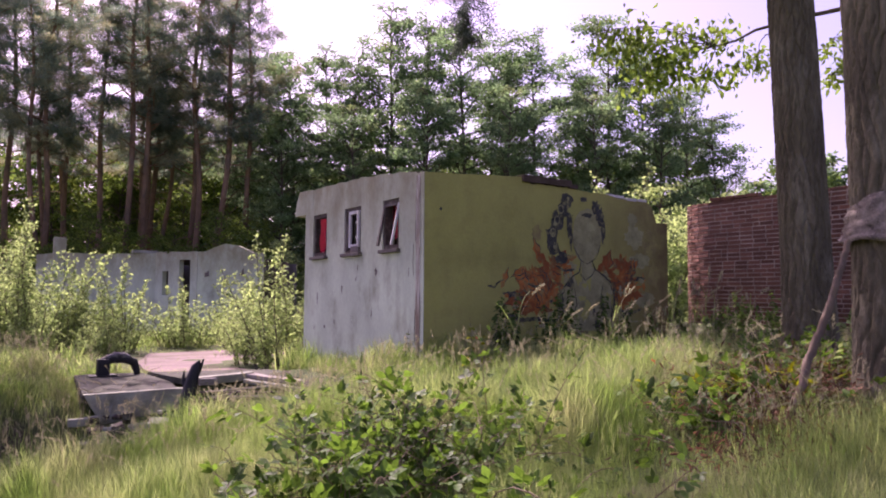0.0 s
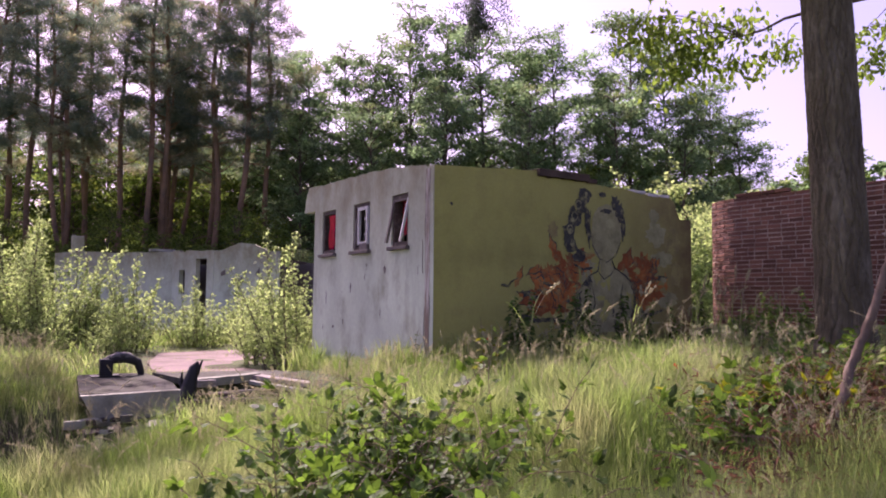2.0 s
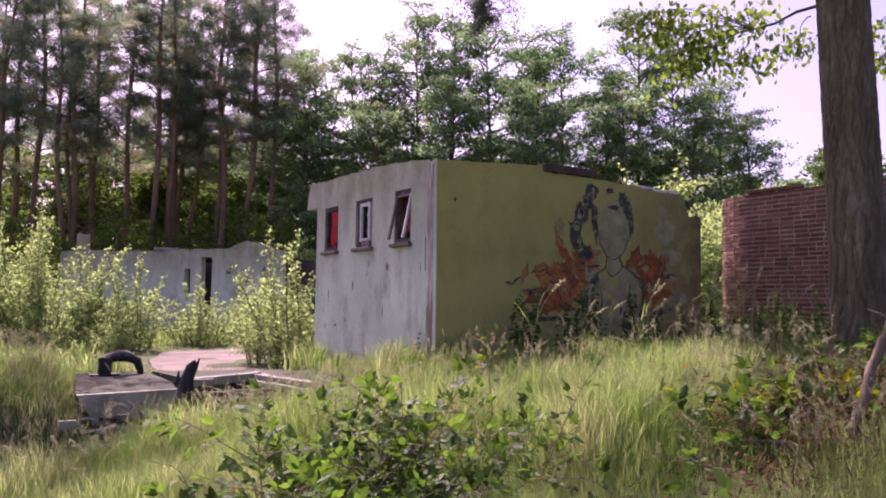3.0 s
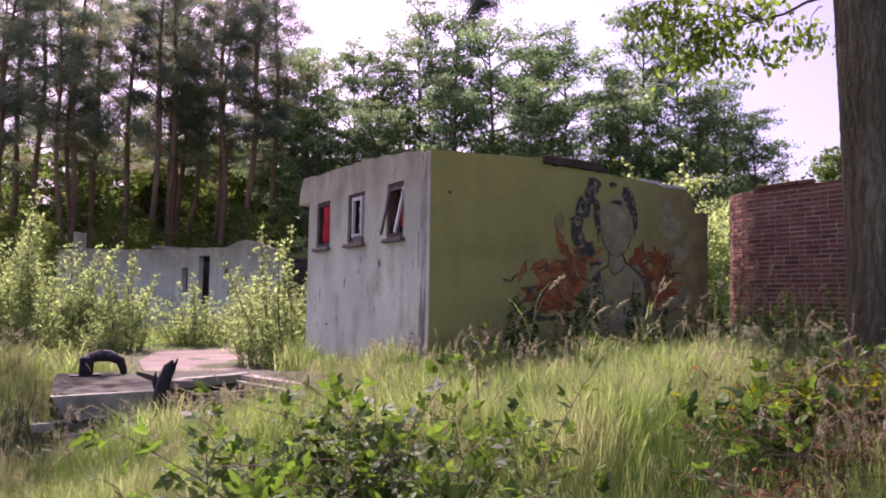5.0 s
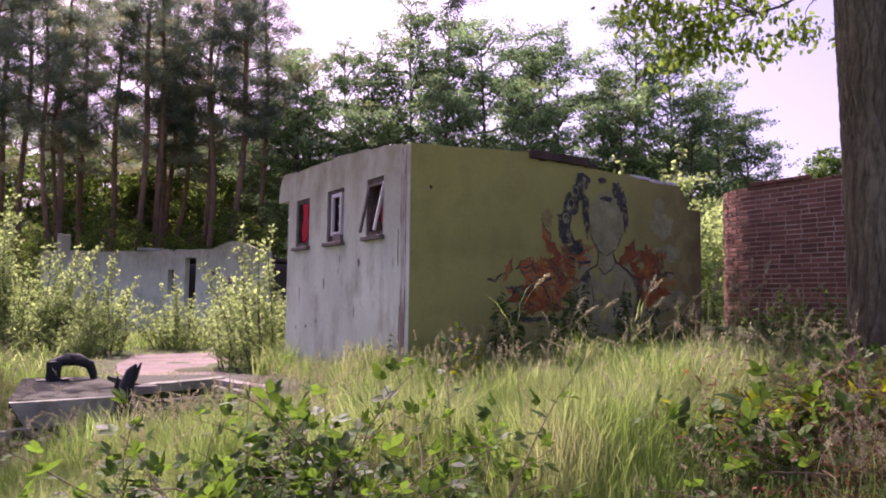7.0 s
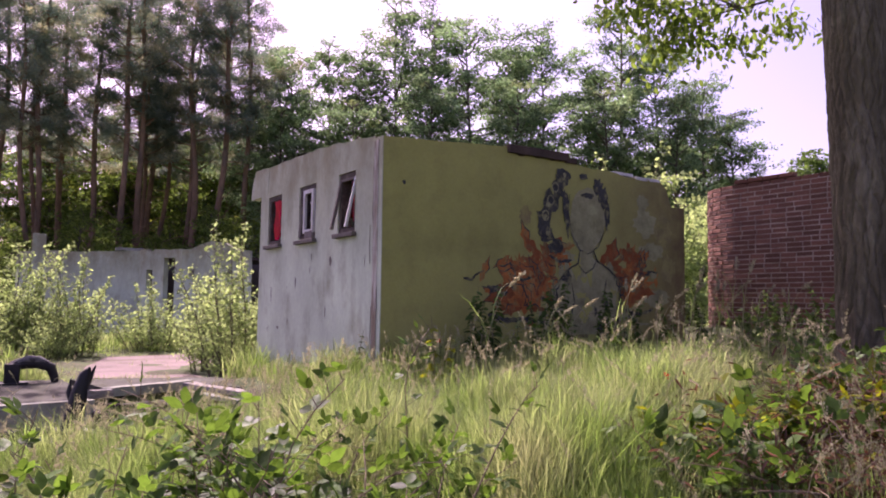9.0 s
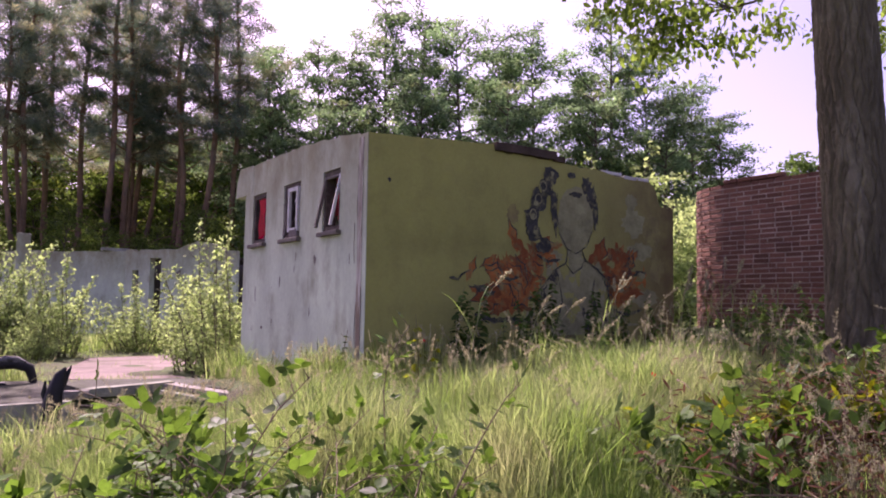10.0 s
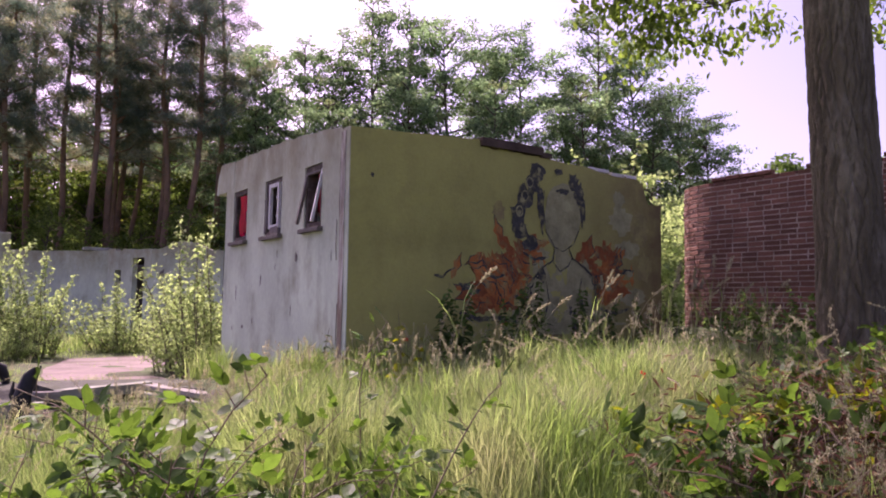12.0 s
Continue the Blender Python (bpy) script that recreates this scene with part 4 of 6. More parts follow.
place(make_broadleaf("understorey_tree", 11.0, 14, 0.8, 3.4, 0.26, "glade", "leafy green understorey tree with sun flecks in its leaf colour", 13, 36, 0.13, far=True),
      [(-36 + 3.1 * k + (k % 3) * 0.6, 56 + (k * 7 % 5) * 1.6, 47 * k, 0.85 + 0.09 * (k % 4)) for k in range(18)] + [(-42 + 3.3 * k + (k % 3) * 0.5, 49 + (k * 7 % 4) * 1.1, 53 * k, 0.5 + 0.06 * (k % 3)) for k in range(12)] + [(-34 + 2.3 * k, 44.6 + (k * 5 % 4) * 0.6, 31 * k, 0.42 + 0.07 * (k * 3 % 4)) for k in range(11)] + [(-38 + 3.0 * k, 61 + (k * 3 % 4), 29 * k, 1.25 + 0.08 * (k % 3)) for k in range(8)], "understorey trees in the wood")
place(make_broadleaf("understorey_tree", 15.0, 15, 1.0, 4.2, 0.42, "under", "tall dark green tree deep in the wood", 12, 40, 0.16, far=True),
      [(-50 + 5.2 * k, 68 + (k * 5 % 4) * 2.5, 61 * k, 0.95 + 0.1 * (k % 3)) for k in range(17)], "trees deep in the wood")
place(make_broadleaf("distant_tree", 17.0, 16, 1.0, 5.5, 0.5, "broadleaf", "distant hazy green tree beyond the brick wall", 14, 36, 0.2, far=True),
      [(36, 84, 0, 0.9), (41, 86, 50, 1.0), (46, 84, 100, 1.05), (52, 86, 150, 1.1), (58, 84, 10, 1.1), (29, 90, 200, 0.7)], "distant trees")


def make_sapling(h, seed, shoots, wide, leaf, label, dense=1.0):
    """A sapling shrub: upright shoots with side twigs that carry leaves on both sides, dense to the ground."""
    rng = np.random.default_rng(seed)
    t = thing("shrub", label=label, category="shrub")
    stems, twigs, O, R = [], [], [], []
    for i in range(shoots):
        a, off = i * 2.4 + rng.normal() * 0.3, wide * math.sqrt((i + 0.3) / shoots)
        ln = h * (1.0 - 0.5 * off / wide + rng.uniform(-0.22, 0.06))
        st = np.array((math.cos(a) * off * 0.35, math.sin(a) * off * 0.35, 0))
        q = curve_points(rng, st, (math.cos(a) * off / h * 0.9, math.sin(a) * off / h * 0.9, 1), ln, 9, 0.07)
        stems.append(tube(q, np.linspace(0.022, 0.004, 9) * (h / 4) ** 0.5, 5))
        f = np.linspace(0, 1, 9)
        m = int(ln * 20 * dense)
        for k in range(m):
            w = 0.04 + 0.96 * (k + rng.random()) / m
            c = np.array([np.interp(w, f, q[:, j]) for j in range(3)])
            b = k * 2.4 + rng.normal() * 0.5
            tl = (0.12 + 0.42 * (1 - w) ** 0.8 * min(1, w * 5)) * rng.uniform(0.6, 1.3) * (h / 4) ** 0.4
            e = curve_points(rng, c, (math.cos(b), math.sin(b), 0.75), tl, 4, 0.12)
            twigs.append(tube(e, np.linspace(0.006, 0.002, 4), 3))
            for u in range(max(6, int(tl * 44))):
                g = rng.uniform(0.15, 1)
                at_ = np.array([np.interp(g, np.linspace(0, 1, 4), e[:, j]) for j in range(3)]) + rng.normal(size=3) * 0.03
                O.append(at_)
    O = np.array(O)
    part("trunk", soup("trunk", *joined(*stems), True), "twig", t)
    tagged(part("twigwork", soup("twigwork", *joined(*twigs)), "twig", t), kind="stuff")
    part("crown", soup("crown", *strewn(*LEAF, turns(rng, len(O), leaf * rng.uniform(0.6, 1.3, len(O)), 0.15), O)), "sapling", t)
    return t


SHRUB = "sunlit pale green sapling shrub"
place(make_sapling(4.3, 21, 30, 2.6, 0.085, SHRUB + " with upright leafy shoots", 0.62), [(-11.5, 20.3, 0, 1.12), (-12.6, 19.2, 200, 0.85), (-10.2, 20.6, 260, 0.62), (-13.6, 21.5, 140, 0.95), (-15.2, 23.5, 80, 1.1)], "shrubs by the slab")
place(make_sapling(3.4, 22, 13, 1.25, 0.08, SHRUB + " beside the hut's end wall", 0.62), [(-3.55, 15.7, 0, 1.02), (-9.0, 20.5, 90, 0.95), (3.5, 15.9, 200, 1.2), (-4.5, 16.9, 120, 0.72)], "shrubs by the slab")
place(make_sapling(2.3, 23, 24, 1.8, 0.08, "low bushy light green shrub on the clearing floor", 0.6),
      [(-8.2, 23, 0, 1.0), (-6.1, 22.8, 130, 1.05), (-9.9, 20.4, 230, 0.85), (-7.0, 25.5, 60, 1.2), (-10.5, 18.8, 300, 0.75), (-12.6, 18.6, 20, 0.7), (-4.8, 23.8, 200, 1.1), (-9.0, 19.3, 80, 0.6), (-11.6, 17.6, 170, 0.6), (-5.4, 20.8, 15, 0.8)], "low shrubs on the clearing")
place(make_broadleaf("shrub", 4.6, 24, 0.4, 1.9, 0.13, "sapling", "tall light green shrub behind the brick wall", 24, 54, 0.05, "twig", 0.3, 4),
      [(6.3, 21.0, 30, 0.95), (8.2, 23.0, 100, 1.05), (9.3, 24.0, 220, 1.05), (5.2, 23.5, 310, 1.0), (-8.0, 40, 10, 1.0), (-5.5, 42, 60, 1.1), (11.4, 27, 20, 1.1)], "shrubs behind the walls")


# two tall trees beside the camera's way, with ridged bark
def make_near_tree(x, y, r, lean, seed, label, h=15.0):
    rng = np.random.default_rng(seed)
    z0 = float(height(x, y)) - 0.15
    t = thing("tree", pose(x, y, z0), label=label, category="tree", group="tall trees by the brick wall")
    nz, ns = 420, 180
    zz = np.concatenate([np.linspace(0, 6.5, nz), np.linspace(6.6, h, 30)])
    th = np.arange(ns) * 2 * np.pi / ns
    T, Z = np.meshgrid(th, zz)
    base = np.interp(zz, [0, 0.35, 1.2, 5, h], [1.32, 1.12, 1.03, 0.93, 0.4])[:, None] * r
    g1 = np.abs(np.sin(T * 9 + 1.6 * np.sin(Z * 2.1 + seed) + 0.9 * np.sin(Z * 5.3 + 2 * T) + 0.35 * np.sin(Z * 13 + T * 5)))
    g2 = np.abs(np.sin(T * 7 - 1.9 * np.sin(Z * 1.7 + 1.3) + 0.8 * np.sin(Z * 6.1 - 3 * T + seed) + 0.3 * np.sin(Z * 17 + T * 3)))
    g3 = np.abs(np.sin(Z * 4.2 + 2.6 * np.sin(T * 5 + seed) + 1.5 * np.sin(T * 11 + Z * 0.7)))
    crack = np.maximum(np.maximum(np.exp(-g1 / 0.20), np.exp(-g2 / 0.16)), 0.6 * np.exp(-g3 / 0.10))
    rad = base * (1 + 0.03 * np.sin(T * 2 + seed) + 0.02 * np.sin(T * 3 + Z * 0.8)) - 0.030 * crack + 0.004 * np.sin(T * 23 + 3 * np.sin(Z * 9)) + rng.normal(size=T.shape) * 0.0012
    X = rad * np.cos(T) + lean[0] * Z + 0.05 * np.sin(Z * 0.5)
    Y = rad * np.sin(T) + lean[1] * Z
    V = np.stack([X, Y, Z], -1).reshape(-1, 3)
    i, j = np.meshgrid(np.arange(len(zz) - 1), np.arange(ns), indexing="ij")
    F = np.stack([i * ns + j, i * ns + (j + 1) % ns, (i + 1) * ns + (j + 1) % ns, (i + 1) * ns + j], -1).reshape(-1, 4)
    part("trunk", soup("trunk", V, F, True), "bark", t, "deeply ridged grey-brown bark")
    return t, z0


t1, z1 = make_near_tree(3.05, -3.88, 0.285, (-0.038, 0.02), 1, "tall tree with deeply ridged dark trunk before the brick wall")
t2, z2 = make_near_tree(0.46, -6.07, 0.31, (-0.028, 0.012), 2, "thick grey-barked tree with a torn cloth wrap")


def leafy_limb(tree, origin, targets, rng, per=26, leaf=0.10, droop=0.16, material="oakleaf", thick=0.03, spread=0.15, name="branch"):
    """Limbs of a tree from a point to several places, with hanging leaves at and along their ends."""
    base = np.array(tree.matrix_basis.translation)
    tubes, cen = [], []
    o = np.array(origin) - base
    for p in targets:
        q = np.array(p) - base
        mid = (o + q) / 2 + np.array([0, 0, 0.12 * np.linalg.norm(q - o)]) + rng.normal(size=3) * 0.1
        f = np.linspace(0, 1, 9)[:, None]
        c = (1 - f) ** 2 * o + 2 * f * (1 - f) * mid + f * f * q
        tubes.append(tube(c + rng.normal(size=c.shape) * 0.012, np.linspace(thick, 0.006, 9), 6))
        for k in range(9):
            w = rng.uniform(0.84, 1.0)
            s = np.array([np.interp(w, f[:, 0], c[:, j]) for j in range(3)])
            e = s + rng.normal(size=3) * (0.32, 0.32, 0.12) + (0, 0, -droop)
            tubes.append(tube(np.linspace(s, e, 3), [0.006, 0.004, 0.002], 4))
            cen += [e, (s + e) / 2]
    part_each(name, tubes[::10], "twig", tree)
    tagged(part("twigwork", soup("twigwork", *joined(*[q for k, q in enumerate(tubes) if k % 10]), True), "twig", tree), kind="stuff")
    n = len(cen) * per
    O = np.repeat(np.array(cen), per, 0) + rng.normal(size=(n, 3)) * spread
    d = rng.normal(size=(n, 3)) * 0.55 + (0, 0, -0.75)
    d /= np.linalg.norm(d, axis=1)[:, None]
    a = np.cross(d, rng.normal(size=(n, 3)))
    a /= np.linalg.norm(a, axis=1)[:, None]
    R = np.stack([d, a, np.cross(d, a)], 2) * (leaf * rng.uniform(0.6, 1.25, n))[:, None, None]
    part("leaves", soup("leaves", *strewn(*LEAF2, R, O)), material, tree)


rng = np.random.default_rng(8)


def at(a, d, z):
    return (*site(a, d), z)


top1 = np.array((3.05 - 0.038 * 5.2, -3.88 + 0.02 * 5.2, z1 + 5.2))
# a third tree beyond the brick wall, whose limb reaches over it
t3, z3 = make_near_tree(12.6, -4.2, 0.3, (-0.02, 0.01), 3, "tree beyond the brick wall with a drooping leafy limb")
LIMB = np.array((7.95, 0.85, 6.45))
f = np.linspace(0, 1, 14)[:, None]
q = (1 - f) ** 2 * np.array((12.5, -4.1, 7.2)) + 2 * f * (1 - f) * np.array((9.9, -0.7, 7.5)) + f * f * LIMB + rng.normal(size=(14, 3)) * 0.02
part_each("limb", [tube(q - np.array(t3.matrix_basis.translation), np.linspace(0.09, 0.022, 14), 7)], "twig", t3)
leafy_limb(t3, LIMB, [(5.9, 2.15, 6.75), (6.3, 1.9, 6.45), (6.6, 1.7, 5.9), (6.75, 1.6, 5.75), (7.2, 1.3, 6.05), (6.5, 1.8, 6.85), (7.2, 1.35, 6.7), (7.75, 1.0, 5.85), (7.9, 0.9, 6.8), (6.9, 1.6, 6.3)], rng, 8, 0.15, 0.25, "oakleaf", 0.014, 0.17)
leafy_limb(t3, np.array((8.9, 0.2, 6.72)), [(8.75, 0.35, 6.3)], rng, 9, 0.14, 0.2, "oakleaf", 0.014, 0.12)
leafy_limb(t3, np.array((10.6, -1.6, 7.3)), [(10.2, -0.5, 5.9), (10.3, -0.4, 6.6)], rng, 9, 0.14, 0.2, "oakleaf", 0.014, 0.14)


def build_fir_bough():
    """A drooping bough of dark needles, let down from the tall tree's crown."""
    r = np.random.default_rng(17)
    base = np.array(t1.matrix_basis.translation)
    tip, root = np.array((0.82, 0.28, 4.88)) - base, top1 + (0, 0, 3.6) - base
    f = np.linspace(0, 1, 16)[:, None]
    c = (1 - f) ** 2 * root + 2 * f * (1 - f) * (tip + (0.1, -0.1, 2.6)) + f * f * tip
    tubes, O = [tube(c, np.linspace(0.03, 0.004, 16), 6)], []
    for k in range(80):
        w = r.uniform(0.72, 1.0)
        b = np.array([np.interp(w, f[:, 0], c[:, j]) for j in range(3)])
        e = b + r.normal(size=3) * (0.26, 0.26, 0.06) * (1.22 - w) * 3.6 + (0, 0, -0.2)
        tubes.append(tube(np.linspace(b, e, 3), [0.005, 0.003, 0.002], 4))
        O += [b + (e - b) * g + r.normal(size=3) * 0.015 for g in np.linspace(0.15, 1, 9)]
    part_each("hanging_branch", tubes[:1], "twig", t1)
    tagged(part("twigwork", soup("twigwork", *joined(*tubes[1:]), True), "twig", t1), kind="stuff")
    part("needles", soup("needles", *strewn(*TUFT, turns(r, len(O), r.uniform(0.06, 0.11, len(O)), 0.2), np.array(O))), "bough", t1, "dark needles on a drooping bough")


build_fir_bough()
# high crowns above the view, which shade the ground
for tree, zz, seed in ((t1, z1, 31), (t2, z2, 32), (t3, z3, 33)):
    r3 = np.random.default_rng(seed)
    tubes, cen = [], []
    for i in range(26):
        b = np.array((0, 0, r3.uniform(6.4, 12.5)))
        a = i * 2.4
        q = curve_points(r3, b, (math.cos(a), math.sin(a), 0.45), r3.uniform(2.0, 4.2), 6, 0.15)
        tubes.append(tube(q, np.linspace(0.07, 0.015, 6), 5))
        for k in range(11):
            w = r3.uniform(0.4, 1)
            cen.append(np.array([np.interp(w, np.linspace(0, 1, 6), q[:, j]) for j in range(3)]) + r3.normal(size=3) * 0.35)
    part_each("limb", tubes, "twig", tree)
    part("high_crown", soup("high_crown", *spray(r3, np.array(cen), 20, 0.3, 0.16, 0.4)), "oakleaf", tree)


# low spreading limbs added to that crown, unseen over the hut's front, for shade
r3 = np.random.default_rng(51)
tubes, cen = [], []
for i in range(12):
    b = np.array((-0.2, 0.1, r3.uniform(5.9, 7.4)))
    e = np.array((r3.uniform(-3.6, 2.2), r3.uniform(2.6, 5.8), r3.uniform(6.6, 8.0)))
    f = np.linspace(0, 1, 7)[:, None]
    q = b + (e - b) * f + np.array((0, 0, 0.5)) * np.sin(f * 3.14) + r3.normal(size=(7, 3)) * 0.06
    tubes.append(tube(q, np.linspace(0.06, 0.012, 7), 5))
    for k in range(16):
        w = r3.uniform(0.35, 1)
        cen.append(np.array([np.interp(w, f[:, 0], q[:, j]) for j in range(3)]) + r3.normal(size=3) * (0.35, 0.35, 0.12))
for i in range(15):
    b = np.array((-0.2, 0.1, r3.uniform(6.6, 8.0)))
    e = np.array((r3.uniform(-0.5, 3.4), r3.uniform(5.6, 8.8), r3.uniform(8.2, 9.4)))
    f = np.linspace(0, 1, 7)[:, None]
    q = b + (e - b) * f + np.array((0, 0, 0.6)) * np.sin(f * 3.14) + r3.normal(size=(7, 3)) * 0.06
    tubes.append(tube(q, np.linspace(0.08, 0.012, 7), 5))
    for k in range(18):
        w = r3.uniform(0.4, 1)
        cen.append(np.array([np.interp(w, f[:, 0], q[:, j]) for j in range(3)]) + r3.normal(size=3) * (0.4, 0.4, 0.12))
for i in range(13):
    b = np.array((-0.2, 0.1, r3.uniform(7.5, 9.0)))
    e = np.array((r3.uniform(0.3, 3.5), r3.uniform(8.4, 11.0), r3.uniform(9.2, 10.2)))
    f = np.linspace(0, 1, 7)[:, None]
    q = b + (e - b) * f + np.array((0, 0, 0.8)) * np.sin(f * 3.14) + r3.normal(size=(7, 3)) * 0.06
    tubes.append(tube(q, np.linspace(0.10, 0.012, 7), 5))
    for k in range(18):
        w = r3.uniform(0.7, 1)
        cen.append(np.array([np.interp(w, f[:, 0], q[:, j]) for j in range(3)]) + r3.normal(size=3) * (0.4, 0.4, 0.12))
for i in range(11):
    b = np.array((-0.2, 0.1, r3.uniform(6.3, 7.6)))
    e = np.array((r3.uniform(-6.2, -1.2), r3.uniform(3.2, 5.3), r3.uniform(7.5, 8.7)))
    f = np.linspace(0, 1, 7)[:, None]
    q = b + (e - b) * f + np.array((0, 0, 0.5)) * np.sin(f * 3.14) + r3.normal(size=(7, 3)) * 0.06
    tubes.append(tube(q, np.linspace(0.08, 0.012, 7), 5))
    for k in range(17):
        w = r3.uniform(0.35, 1)
        cen.append(np.array([np.interp(w, f[:, 0], q[:, j]) for j in range(3)]) + r3.normal(size=3) * (0.4, 0.4, 0.12))
for i in range(20):
    b = np.array((-0.2, 0.1, r3.uniform(7.8, 9.4)))
    e = np.array((r3.uniform(0.2, 2.5), r3.uniform(8.2, 11.0), r3.uniform(9.6, 11.0)))
    f = np.linspace(0, 1, 7)[:, None]
    q = b + (e - b) * f + np.array((0, 0, 0.8)) * np.sin(f * 3.14) + r3.normal(size=(7, 3)) * 0.06
    tubes.append(tube(q, np.linspace(0.10, 0.012, 7), 5))
    for k in range(18):
        w = r3.uniform(0.74, 1)
        cen.append(np.array([np.interp(w, f[:, 0], q[:, j]) for j in range(3)]) + r3.normal(size=3) * (0.4, 0.4, 0.12))
part_each("limb", tubes, "twig", t1)
part("low_crown", soup("low_crown", *spray(r3, np.array(cen), 18, (0.3, 0.3, 0.14), 0.15, 0.5)), "oakleaf", t1)


# tree added out of view beyond the shrubs; its high crown dapples the bank
place(make_broadleaf("broadleaf_tree", 18.0, 41, 10.2, 3.6, 0.2, "broadleaf", "unseen tall broadleaf tree with a bare lower trunk, added for dappled shade", 24, 28, 0.2), [(-11.5, 17.5, 0, 1.0)], "trees round the clearing")


# cloth wrap and the dead limb that leans on it
def build_wrap():
    x, y = 0.46 - 0.028 * 1.4, -6.07 + 0.012 * 1.4
    V, ns, nz = [], 60, 22
    r = np.random.default_rng(4)
    for j in range(nz):
        f = j / (nz - 1)
        for i in range(ns):
            a = 2 * math.pi * i / ns
            z = 1.42 + f * (0.30 + 0.10 * math.sin(a + 3.6)) + 0.012 * math.sin(a * 7 + f * 5)
            rad = 0.322 + 0.05 * (1 - f) ** 0.7 + (0.02 if j in (1, 2) else 0) + r.normal() * 0.004 + 0.006 * math.sin(f * 17 + 3 * math.sin(a * 3)) + 0.005 * math.sin(a * 19 + f * 15)
            V.append((x + rad * math.cos(a), y + rad * math.sin(a), z))
    F = [(j * ns + i, j * ns + (i + 1) % ns, (j + 1) * ns + (i + 1) % ns, (j + 1) * ns + i) for j in range(nz - 1) for i in range(ns)]
    w = part("cloth_wrap", soup("cloth_wrap", V, F, True), "burlap")
    tagged(w, "grey-brown weathered sacking wrapped round a tree trunk", "sacking")


build_wrap()


def build_dead_limb():
    r = np.random.default_rng(6)
    pts = np.array([at(2.95, 5.3, 1.42), at(2.9, 5.3, 1.25), at(2.83, 5.3, 1.05), at(2.74, 5.3, 0.8), at(2.64, 5.3, 0.57), at(2.54, 5.25, 0.33), at(2.42, 5.2, 0.1)])
    f, g = np.linspace(0, 6, 40), np.arange(7)
    P = np.stack([np.interp(f, g, pts[:, k]) for k in range(3)], 1) + r.normal(size=(40, 3)) * 0.004
    b = part("dead_branch", soup("dead_branch", *tube(P, np.interp(f, [0, 1, 6], [0.02, 0.025, 0.032]), 10, 0.07, r), True), "deadwood")
    tagged(b, "bare grey dead branch leaning from a tree to the ground", "branch")


build_dead_limb()


# grass and low plants
def yawed(rng, n, size, tilt=0.15):
    """Upright forms turned about z, leaning a little, times a size."""
    a = rng.uniform(0, 2 * np.pi, n)
    c, s = np.cos(a), np.sin(a)
    R = np.zeros((n, 3, 3))
    R[:, 0, 0], R[:, 0, 1], R[:, 1, 0], R[:, 1, 1] = c, -s, s, c
    R[:, 2, 2] = 1
    R[:, 0, 2], R[:, 1, 2] = rng.normal(size=n) * tilt, rng.normal(size=n) * tilt
    return R * np.asarray(size).reshape(-1, 1, 1)


def open_ground(rng, n, d0, d1):
    """Random plan places in the fan of the clearing, off the hut, slab and paving."""
    d = np.sqrt(rng.uniform(d0 * d0, d1 * d1, n))
    a = rng.uniform(-1, 1, n) * (0.66 * d + 0.5)
    x, y = site(a, d)
    ok = ~((x > -0.02) & (x < HUT_L + 0.02) & (y > -0.03) & (y < HUT_W + 0.1))
    ok &= ~((x > 6.45) & (y < 0.8))
    ok &= ~((x > -3.85) & (x < -0.5) & (y > 1.75) & (y < 4.6))
    ok &= ~((x > -1.9) & (x < 3.4) & (y > 6.9) & (y < 12.3) & (rng.random(n) > 0.09))
    ok &= np.hypot(x - 3.05, y + 3.88) > 0.36
    ok &= np.hypot(x - 0.46, y + 6.07) > 0.4
    return x[ok], y[ok]


def patch(x, y, k=0.0):
    """Slow variation over the ground, 0 to 1."""
    return 0.5 + 0.25 * np.sin(1.3 * x + 0.7 * y + k) + 0.25 * np.sin(-0.8 * x + 1.7 * y + 2 * k + 1)


def blade(bend, w):
    """A narrow bending grass blade 1 high."""
    z = np.array([0, 0.45, 0.8, 1.0]) * (1 - 0.12 * bend)
    x = bend * np.array([0, 0.08, 0.33, 0.72])
    k = np.array([1.0, 0.85, 0.5, 0.05]) * w
    V = np.array([(x[i], s * k[i], z[i]) for i in range(4) for s in (-1, 1)])
    return V, np.array([(2 * i, 2 * i + 1, 2 * i + 3, 2 * i + 2) for i in range(3)])


